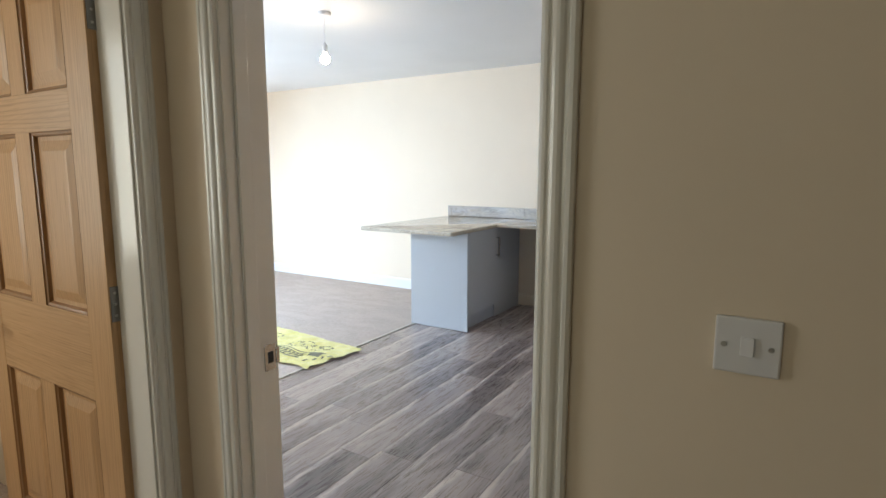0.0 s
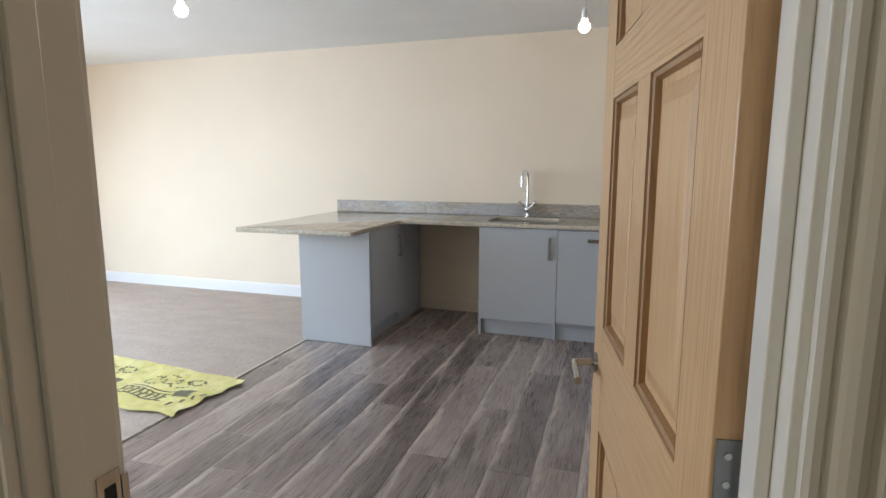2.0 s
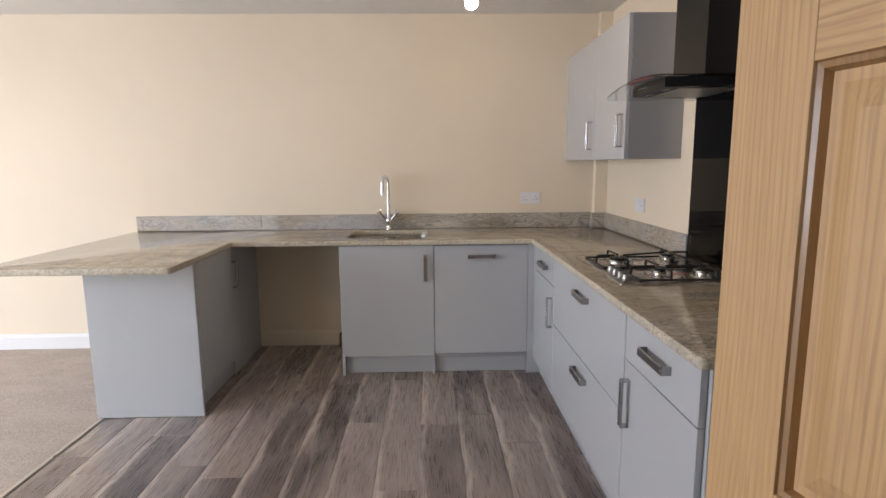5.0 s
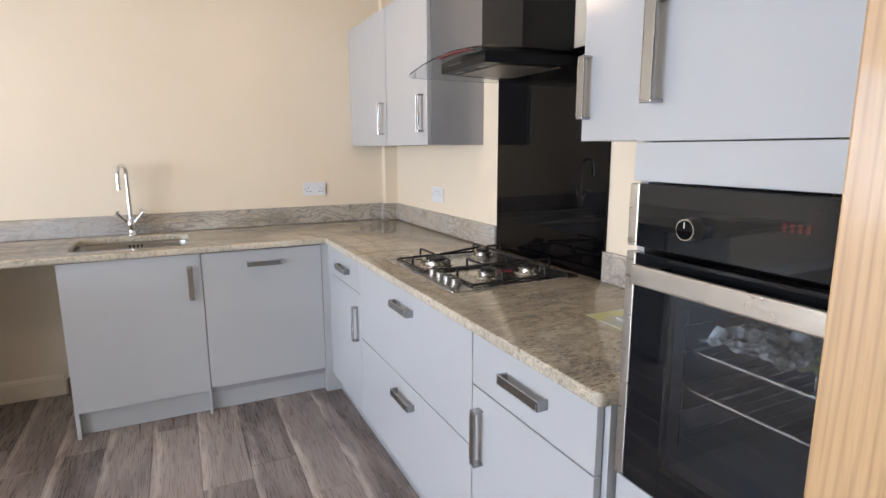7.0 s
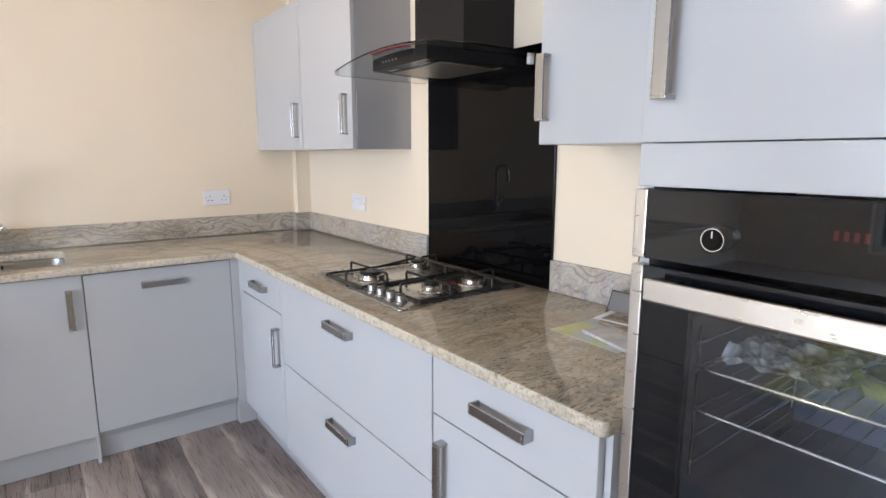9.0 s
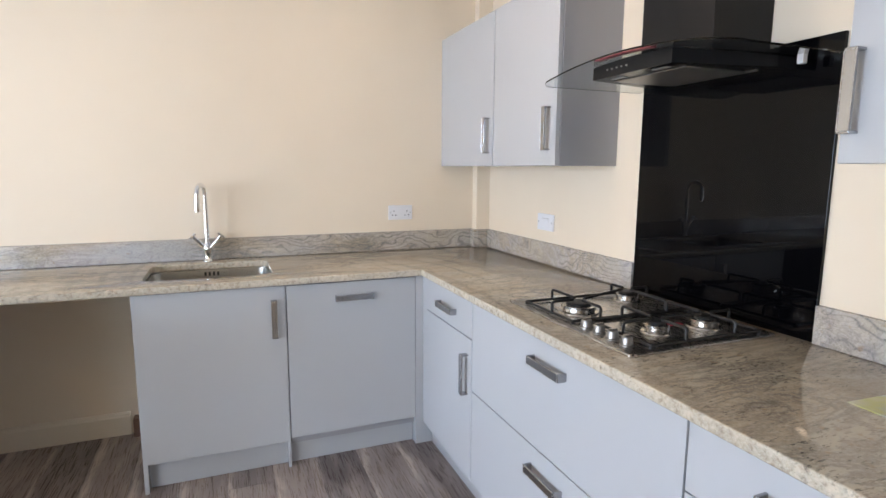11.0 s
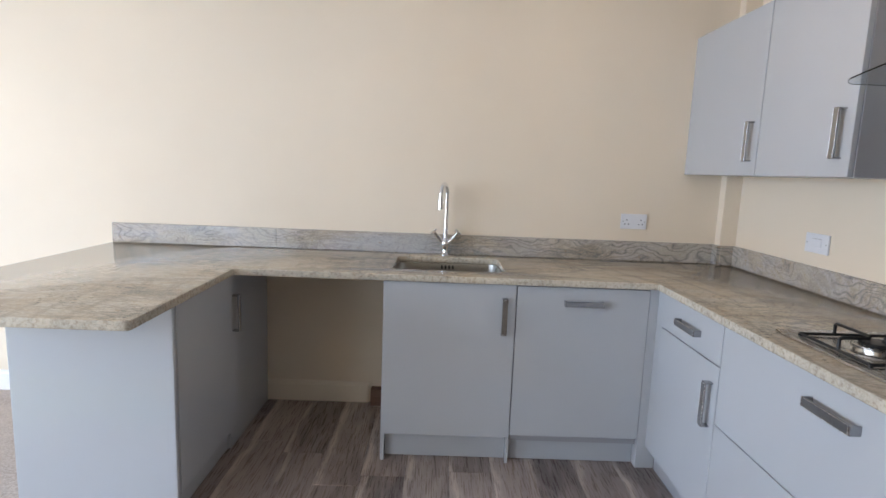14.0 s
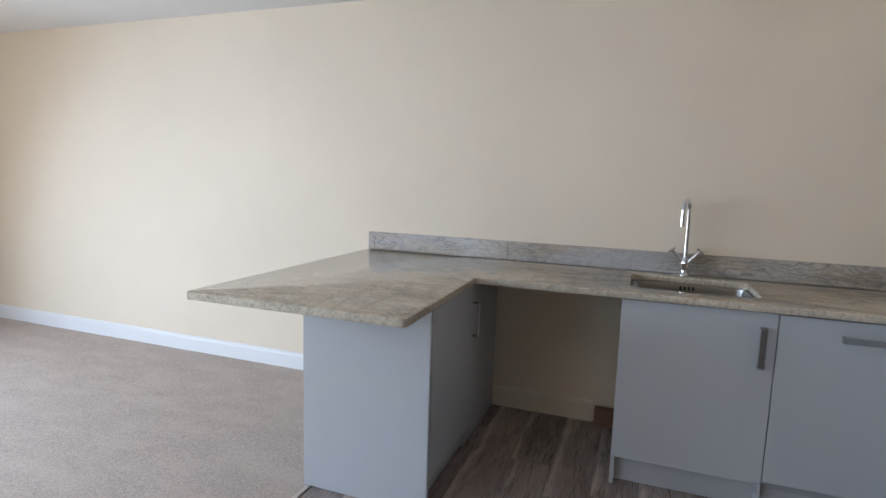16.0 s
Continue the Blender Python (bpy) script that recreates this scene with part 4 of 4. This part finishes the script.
wall_cabinet(6.005, 6.527, 6.502, "light grey gloss wall cabinet beside the oven housing")
part("clip", box(-0.77, -0.752, 6.79, 6.808, 1.684, 1.7105, 0.002), WHITE_PLASTIC, hood, "small white plastic clip")
tagged(part("filler_strip", box(WX + 0.002, WX + 0.02, NORTH - 0.061, NORTH - 0.001, WZ0, WZ1, 0.001), GREY), "grey gloss filler strip beside the wall cabinet", "filler")

# tall oven housing
OX, OY0, OY1 = -1.312, 5.402, 6.0
c = thing("oven_housing", "tall light grey gloss housing round the built-in oven", "cabinet", (-1.0, 5.7, 0))
part("side_panel", box(OX + 0.02, EAST - 0.001, OY1 - 0.018, OY1, 0, WZ1, 0.001), GREY, c)
part("side_panel", box(OX + 0.02, EAST - 0.001, OY0, OY0 + 0.018, 0, WZ1, 0.001), GREY, c)
part("top", box(OX + 0.02, EAST - 0.001, OY0 + 0.018, OY1 - 0.018, WZ1 - 0.018, WZ1), CARCASS, c)
part("shelf", box(OX + 0.022, EAST - 0.001, OY0 + 0.018, OY1 - 0.018, 1.33, 1.348), CARCASS, c)
part("shelf", box(OX + 0.022, EAST - 0.001, OY0 + 0.018, OY1 - 0.018, 0.705, 0.723), CARCASS, c)
d = front(c, "door", OX, OX + 0.019, OY0 + 0.002, OY1 - 0.001, 1.402, WZ1)
grip(d, (OX, 5.955, 1.555), (0, 0, 1), (-1, 0, 0), 0.168)
front(c, "filler", OX, OX + 0.019, OY0 + 0.002, OY1 - 0.001, 1.33, 1.4002)
d = front(c, "drawer_front", OX, OX + 0.019, OY0 + 0.002, OY1 - 0.001, 0.115, 0.728)
grip(d, (OX, 5.7, 0.665), (0, 1, 0), (-1, 0, 0), 0.172)
part("plinth", box(OX + 0.05, OX + 0.066, OY0 + 0.02, OY1 - 0.02, 0.002, 0.113), CARCASS, c)

# built-in oven
ov = thing("built_in_oven", "built-in black glass oven with steel trim and handle", "oven", (-1.1, 5.7, 0.735))
fx = OX - 0.008
part("fascia", box(fx, OX + 0.02, 5.425, 5.975, 1.21, 1.326, 0.0015), OVEN_BLACK, ov)
for y0, y1 in ((5.9745, 5.997), (5.402, 5.4235)):
    part("trim", box(fx - 0.002, OX + 0.02, y0, y1, 1.21, 1.326, 0.002), STEEL, ov)
dd = part("oven_door", box(fx + 0.008, OX + 0.012, 5.425, 5.4695, 0.737, 1.198, 0.0012), OVEN_BLACK, ov, "black glass door with a window")
part("door_border", box(fx, fx + 0.0079, 5.425, 5.47, 0.737, 1.198, 0.0012), OVEN_BLACK, dd)
part("door_border", box(fx, OX + 0.012, 5.89, 5.975, 0.737, 1.198, 0.0012), OVEN_BLACK, dd)
part("door_border", box(fx, OX + 0.012, 5.47, 5.89, 1.136, 1.198, 0.0012), OVEN_BLACK, dd)
part("door_border", box(fx, OX + 0.012, 5.47, 5.89, 0.737, 0.80, 0.0012), OVEN_BLACK, dd)
part("window", box(fx + 0.001, fx + 0.005, 5.4705, 5.8895, 0.8005, 1.1355), OVEN_GLASS, dd).visible_shadow = False
for y0, y1 in ((5.9745, 5.997), (5.402, 5.4235)):
    part("door_trim", box(fx - 0.002, OX + 0.012, y0, y1, 0.737, 1.198, 0.002), STEEL, dd)
bm = box(fx - 0.036, fx - 0.026, 5.445, 5.952, 1.146, 1.184, 0.004)
for y in (5.47, 5.925):
    box(fx - 0.028, fx, y - 0.012, y + 0.012, 1.152, 1.178, 0.002, bm=bm)
part("handle", bm, STEEL, dd, "flat brushed steel handle")
kn = part("knob", cyl((fx, 5.849, 1.258), (fx - 0.026, 5.849, 1.258), 0.019, 0.0175, 32), KNOB_METAL, ov, "polished knob with a black face", smooth=True)
part("knob_face", cyl((fx - 0.0255, 5.849, 1.258), (fx - 0.0275, 5.849, 1.258), 0.0165, 0.0155, 28), BLACK_GLASS, kn, smooth=True)
part("knob_pointer", box(fx - 0.0282, fx - 0.0272, 5.8482, 5.8498, 1.261, 1.271), WHITE_PLASTIC, kn)
bm = bmesh.new()
x0, x1, y0, y1, z0, z1 = OX + 0.02, -0.80, 5.465, 5.9, 0.79, 1.15
for k in ((x1, x1 + 0.01, y0, y1, z0, z1), (x0, x1, y0 - 0.01, y0, z0, z1), (x0, x1, y1, y1 + 0.01, z0, z1), (x0, x1, y0, y1, z0 - 0.01, z0), (x0, x1, y0, y1, z1, z1 + 0.01)):
    box(*k, bm=bm)
part("cavity", bm, ENAMEL, ov)
for z in (0.955, 1.03):
    bm = tube([(x0 + 0.02, y0 + 0.004, z), (x0 + 0.02, y1 - 0.004, z)], 0.003, 8)
    tube([(x1 - 0.02, y0 + 0.004, z), (x1 - 0.02, y1 - 0.004, z)], 0.003, 8, bm)
    for k in range(17):
        yy = y0 + 0.012 + (y1 - y0 - 0.024) * k / 16
        tube([(x0 + 0.02, yy, z + 0.004), (x1 - 0.02, yy, z + 0.004)], 0.0011, 6, bm)
    part("oven_rack", bm, CHROME, ov, "chrome wire rack")
for yy in (y1 - 0.004, y0 + 0.004):
    bm = bmesh.new()
    for z in (0.85, 0.9, 0.95, 1.02, 1.07):
        tube([(x0 + 0.02, yy, z), (x1 - 0.02, yy, z)], 0.0025, 6, bm)
    for xx in (x0 + 0.03, x1 - 0.03):
        tube([(xx, yy, 0.83), (xx, yy, 1.1)], 0.0025, 6, bm)
    part("side_runner", bm, CHROME, ov)
CLOCK = material("clock_red", (0.03, 0.002, 0.002), 0.04)
CLOCK.node_tree.nodes["Principled BSDF"].inputs["Emission Color"].default_value = (0.5, 0.02, 0.02, 1)
CLOCK.node_tree.nodes["Principled BSDF"].inputs["Emission Strength"].default_value = 0.06
for k in range(4):
    part("clock_digit", box(fx - 0.0006, fx, 5.70 - 0.011 * k, 5.706 - 0.011 * k, 1.273, 1.286), CLOCK, ov)


def crumpled(x0, x1, y0, y1, z, amp, freq, seed, n=22):
    """A crinkled sheet with a small thickness."""
    bm = bmesh.new()
    top, low = [], []
    for i in range(n + 1):
        a, b = [], []
        for j in range(n + 1):
            x, y = x0 + (x1 - x0) * i / n, y0 + (y1 - y0) * j / n
            h = z + amp * (0.5 + noise.noise(Vector((x * freq, y * freq, seed)))) + amp * 0.35 * noise.noise(Vector((x * freq * 3, y * freq * 3, seed + 4)))
            a.append(bm.verts.new((x, y, h)))
            b.append(bm.verts.new((x, y, h - 0.002)))
        top.append(a)
        low.append(b)
    for i in range(n):
        for j in range(n):
            bm.faces.new((top[i][j], top[i + 1][j], top[i + 1][j + 1], top[i][j + 1]))
            bm.faces.new((low[i][j], low[i][j + 1], low[i + 1][j + 1], low[i + 1][j]))
    return bm


tagged(part("manual_pack", crumpled(x0 + 0.03, x1 - 0.16, y0 + 0.01, y0 + 0.23, 1.045, 0.03, 16, 3), MANUAL), "instruction manuals in a film bag on the oven rack", "manual")
tagged(part("plastic_wrap", crumpled(x0 + 0.03, x1 - 0.2, y0 + 0.24, y1 - 0.03, 1.042, 0.028, 22, 8), FILM_CLEAR), "crumpled clear plastic wrapping on the oven rack", "packaging")


# ---- sockets and switches ----
def plate(name, label, at, out, width, kind):
    """A white accessory plate on a wall; at is its middle on the wall's face."""
    n = Vector(out)
    u = Vector((0, 0, 1)).cross(n)
    m = Matrix((u, Vector((0, 0, 1)), n)).transposed().to_4x4()
    m.translation = Vector(at)
    p = thing(name, label, "socket" if "socket" in name else "switch", m=m)
    hw, hh = width / 2, 0.043
    part("plate", box(-hw, hw, -hh, hh, 0.0003, 0.0095, 0.003), WHITE_PLASTIC, p, local=True)
    for s in (-1, 1):
        part("screw", cyl((s * (hw - 0.013), 0, 0.009), (s * (hw - 0.013), 0, 0.0102), 0.0042, seg=14), SCREW, p, local=True)
    if kind == "double":
        for s in (-1, 1):
            part("rocker", box(s * 0.011 - 0.006, s * 0.011 + 0.006, 0.012, 0.032, 0.009, 0.0125, 0.0015), WHITE_PLASTIC, p, local=True)
            c = s * 0.04
            part("earth_slot", box(c - 0.002, c + 0.002, 0.004, 0.013, 0.0093, 0.0099), DARK_GAP, p, local=True)
            part("live_slot", box(c - 0.014, c - 0.007, -0.018, -0.013, 0.0093, 0.0099), DARK_GAP, p, local=True)
            part("live_slot", box(c + 0.007, c + 0.014, -0.018, -0.013, 0.0093, 0.0099), DARK_GAP, p, local=True)
    if kind == "cooker":
        part("rocker", box(-0.032, 0.032, -0.014, 0.016, 0.009, 0.0135, 0.002), WHITE_PLASTIC, p, local=True)
        part("marking", box(-0.03, 0.03, 0.019, 0.022, 0.0093, 0.0099), SCREW, p, local=True)
    if kind == "switch":
        bm = box(-0.009, 0.009, -0.0145, 0.0145, 0.0088, 0.0115, 0.001)
        for v in bm.verts:
            if v.co.x > 0 and v.co.z > 0.01:
                v.co.z += 0.0028
        part("rocker", bm, WHITE_PLASTIC, p, local=True)
    return p


plate("double_socket", "white double socket above the granite upstand", (-1.263, NORTH, 1.135), (0, -1, 0), 0.148, "double")
plate("cooker_switch", "white switch plate beside the corner boxing", (EAST, 8.14, 1.125), (-1, 0, 0), 0.148, "cooker")
plate("double_socket", "white double socket beside the oven housing", (EAST, 6.29, 1.112), (-1, 0, 0), 0.148, "double")
plate("light_switch", "white single rocker switch on the hall wall", (-1.107, S_HALL, 1.128), (0, -1, 0), 0.088, "switch")

# charger in the socket, with its cable to a small screen
pl = thing("charger_plug", "black charger plugged into the socket with a cable", "charger", (EAST, 6.32, 1.11))
part("body", box(EAST - 0.045, EAST - 0.011, 6.293, 6.343, 1.083, 1.128, 0.008, 3), BLACK_PLASTIC, pl, smooth=True)
part("neck", cyl((EAST - 0.03, 6.342, 1.112), (EAST - 0.03, 6.35, 1.118), 0.007, 0.005, 12), BLACK_PLASTIC, pl, smooth=True)
part("cable", tube([(EAST - 0.03, 6.348, 1.117), (EAST - 0.032, 6.356, 1.121), (EAST - 0.035, 6.363, 1.114), (EAST - 0.038, 6.364, 1.08), (EAST - 0.046, 6.361, 1.03), (EAST - 0.056, 6.359, 1.0), (EAST - 0.066, 6.358, 0.975)], 0.0026, 8), BLACK_PLASTIC, pl, smooth=True)
m = pose(-0.82, 6.412, WT + 0.006, 0, 0, -88) @ pose(0, 0, 0, -25, 0, 0)
tb = thing("display_unit", "small grey energy display in a black frame leaning back", "display", m=m)
part("housing", box(0.0, 0.118, 0, 0.012, 0.0, 0.08, 0.004), BLACK_PLASTIC, tb, local=True)
part("screen", box(0.006, 0.112, -0.001, 0.001, 0.018, 0.075), SCREEN, tb, local=True)
part("indicator", box(0.012, 0.017, -0.0008, 0.001, 0.007, 0.01), SCREW, tb, local=True)
part("status_light", box(0.098, 0.112, -0.0012, 0.001, 0.004, 0.008), glowing("green_status_light", (0.1, 0.9, 0.4), 1.2), tb, "small green lit strip", local=True)
part("foot", box(0.03, 0.09, 0.0115, 0.036, 0.013, 0.019, 0.001), BLACK_PLASTIC, tb, local=True)


# leaflets by the oven housing
def sheet(label, x, y, z, w, h, turn, mat, thick=0.0015, curl=0.004, name="leaflet"):
    bm = bmesh.new()
    n = 8
    top, low = [], []
    for i in range(n + 1):
        a, b = [], []
        for j in range(n + 1):
            u, v = i / n, j / n
            k = curl * (u ** 3) * (0.5 + v)
            a.append(bm.verts.new((w * u, h * v, thick + k)))
            b.append(bm.verts.new((w * u, h * v, k)))
        top.append(a)
        low.append(b)
    for i in range(n):
        for j in range(n):
            bm.faces.new((top[i][j], top[i + 1][j], top[i + 1][j + 1], top[i][j + 1]))
            bm.faces.new((low[i][j], low[i][j + 1], low[i + 1][j + 1], low[i + 1][j]))
    for i in range(n):
        bm.faces.new((top[i][0], low[i][0], low[i + 1][0], top[i + 1][0]))
        bm.faces.new((top[i][n], top[i + 1][n], low[i + 1][n], low[i][n]))
        bm.faces.new((top[0][i], top[0][i + 1], low[0][i + 1], low[0][i]))
        bm.faces.new((top[n][i], low[n][i], low[n][i + 1], top[n][i + 1]))
    ob = part(name, bm, mat, smooth=True)
    ob.matrix_basis = pose(x, y, z, 0, 0, turn)
    return tagged(ob, label, "paper", group="papers beside the oven")


sheet("pale yellow-green printed leaflet lying on the worktop", -1.050, 6.200, WT + 0.0006, 0.2, 0.225, -3, PRINT_A, curl=0.0)
sheet("stack of white printed sheets", -1.053, 6.125, WT + 0.0025, 0.2, 0.235, -15, LETTER, 0.0075, 0.001)
sheet("glossy brochure with food pictures", -0.970, 6.130, WT + 0.0118, 0.2, 0.24, -15, PRINT_B, 0.005, 0.001)
sheet("red folded brochure on the paper stack", -0.943, 6.135, WT + 0.0188, 0.095, 0.125, -15, RED, 0.006, 0.001)
sheet("white sheet with printed pictures", -0.875, 6.150, WT + 0.0188, 0.15, 0.235, 8, PAPER, 0.0015, 0.003)
sheet("dark food photograph on the white sheet", -0.880, 6.240, WT + 0.0208, 0.085, 0.125, 8, PRINT_B, 0.0008, 0.0)
sheet("folded white letter on top of the papers", -0.905, 6.095, WT + 0.0262, 0.19, 0.2, -12, PAPER, 0.002, 0.002)


# ---- pendant lamps ----
def pendant(x, y, label):
    p = thing("pendant_lamp", label, "lamp", (x, y, H), group="bare pendant lamps")
    part("ceiling_rose", lathe([(0.048, 0), (0.048, -0.012), (0.04, -0.024), (0.012, -0.03)], (x, y, H - 0.0005)), WHITE_PLASTIC, p, smooth=True)
    part("flex", tube([(x, y, H - 0.028), (x, y, H - 0.21)], 0.0028, 8), WHITE_PLASTIC, p)
    part("lamp_holder", lathe([(0.008, 0), (0.013, -0.008), (0.018, -0.02), (0.019, -0.065), (0.015, -0.07)], (x, y, H - 0.2)), WHITE_PLASTIC, p, smooth=True)
    prof = [(0.0135, -0.066), (0.015, -0.078)] + [(0.032 * math.sin(a), -0.107 + 0.032 * math.cos(a)) for a in [0.5 + (math.pi - 0.52) * i / 10 for i in range(11)]]
    part("bulb", lathe(prof, (x, y, H - 0.2)), BULB, p, "lit frosted bulb", smooth=True)
    return p


pendant(-3.795, 6.485, "lit bare bulb on a white pendant over the living area")
pendant(-1.817, 7.485, "lit bare bulb on a white pendant over the kitchen")

# bare timber in the recess
tagged(part("timber_block", box(-2.735, -2.63, 8.80, 8.855, 0.0, 0.1, 0.002), BARE_WOOD), "bare timber block behind the appliance recess", "timber")


# ---- plastic sack on the carpet ----
def sack_z(x, y):
    base = 0.0125 + 0.011 * (0.5 + noise.noise(Vector((x * 6, y * 6, 2)))) + 0.008 * abs(noise.noise(Vector((x * 17, y * 15, 7))))
    return base - 0.006 * max(0.0, min(1.0, (x + 3.86) * 20))


def sack_at(u, v):
    """A point of the sack's sheet; u across, v along, each from 0 to 1, with a ragged outline."""
    left, right = -5.2, -3.80
    x = left + (right - left) * u
    y0, y1 = 6.24 + 0.03 * noise.noise(Vector((u * 7, 0, 5))), 6.90 - 0.13 * u + 0.025 * noise.noise(Vector((u * 6, 3, 1)))
    y = y0 + (y1 - y0) * v
    x += (0.035 * noise.noise(Vector((v * 6, 1.5, 9))) - 0.03 + 0.06 * v) * (1 if u > 0.5 else 0)
    return x, y


def sack_patch(u0, u1, v0, v1, lift, n, m):
    bm = bmesh.new()
    rows = []
    for i in range(n + 1):
        row = []
        for j in range(m + 1):
            x, y = sack_at(u0 + (u1 - u0) * i / n, v0 + (v1 - v0) * j / m)
            row.append(bm.verts.new((x, y, sack_z(x, y) + lift)))
        rows.append(row)
    for i in range(n):
        for j in range(m):
            bm.faces.new((rows[i][j], rows[i + 1][j], rows[i + 1][j + 1], rows[i][j + 1]))
    return bm


sack = thing("plastic_sack", "flattened yellow plastic sack with black printing lying on the carpet", "sack", (-4.4, 6.55, 0.01))
part("sheet", sack_patch(0, 1, 0, 1, 0, 110, 60), YELLOW, sack, smooth=True)


def print_bar(u0, u1, v0, v1):
    part("printing", sack_patch(u0, u1, v0, v1, 0.0012, max(3, int((u1 - u0) * 110)), max(2, int((v1 - v0) * 50))), INK, sack, "black printed block")
# a heavy outlined title block, with unreadable letters as bars, and round marks above it
for f in (0.0, 0.42):
    print_bar(0.585 - f, 0.845 - f, 0.235, 0.255)
    print_bar(0.585 - f, 0.845 - f, 0.40, 0.42)
    for k in range(8):
        a = 0.588 - f + 0.032 * k
        print_bar(a, a + 0.011, 0.255, 0.40)
        print_bar(a + 0.014, a + 0.025, 0.31 + 0.02 * (k % 3), 0.335 + 0.02 * (k % 3))
    print_bar(0.85 - f, 0.93 - f, 0.37, 0.53)
    print_bar(0.60 - f, 0.86 - f, 0.455, 0.475)
    for cu, cv, ru, rv in ((0.64, 0.62, 0.045, 0.09), (0.70, 0.70, 0.06, 0.1), (0.78, 0.66, 0.05, 0.09), (0.84, 0.73, 0.04, 0.07)):
        for k in range(16):
            a = 2 * math.pi * k / 16 + cu * 9
            if (k * 7 + int(cu * 100)) % 4 == 0:
                continue
            u, v = cu - f + ru * math.cos(a), cv + rv * math.sin(a)
            print_bar(u - 0.007, u + 0.007, v - 0.011, v + 0.011)
for k in range(4):
    print_bar(0.90 + 0.024 * k, 0.914 + 0.024 * k, 0.16 + 0.1 * k, 0.23 + 0.1 * k)

# ---- floor boards ----
boards = thing("floor", "grey-brown wood-effect vinyl plank floor", "floor", kind="structure")
B_W, B_L, GAP = 0.2, 1.22, 0.0012
shapes = {}


def board_mesh(w, length):
    key = (round(w, 3), round(length, 3))
    if key not in shapes:
        shapes[key] = mesh_of(box(0, w, 0, length, -0.008, 0, 0.0012, 1), PLANK, name="plank")
    return shapes[key]


rng = random.Random(4)
edges = [-3.854] + [-2.088 + B_W * k for k in range(-8, 8) if -3.8 < -2.088 + B_W * k < EAST - 0.03] + [EAST]
for a, b in zip(edges, edges[1:]):
    end = {-2.088: 7.5, -2.288: 6.9, -2.488: 6.312, -2.888: 6.762}.get(round(a, 3), S_HALL + rng.uniform(0, B_L))
    y = end - B_L * math.ceil((end - S_HALL) / B_L)
    while y < NORTH:
        lo, hi = max(y, S_HALL), min(y + B_L, NORTH)
        if hi - lo > 0.02:
            ob = new("plank", board_mesh(b - a - GAP, hi - lo - GAP))
            ob.parent = boards
            ob.matrix_basis = pose(a + GAP / 2, lo + GAP / 2, 0)
        y += B_L
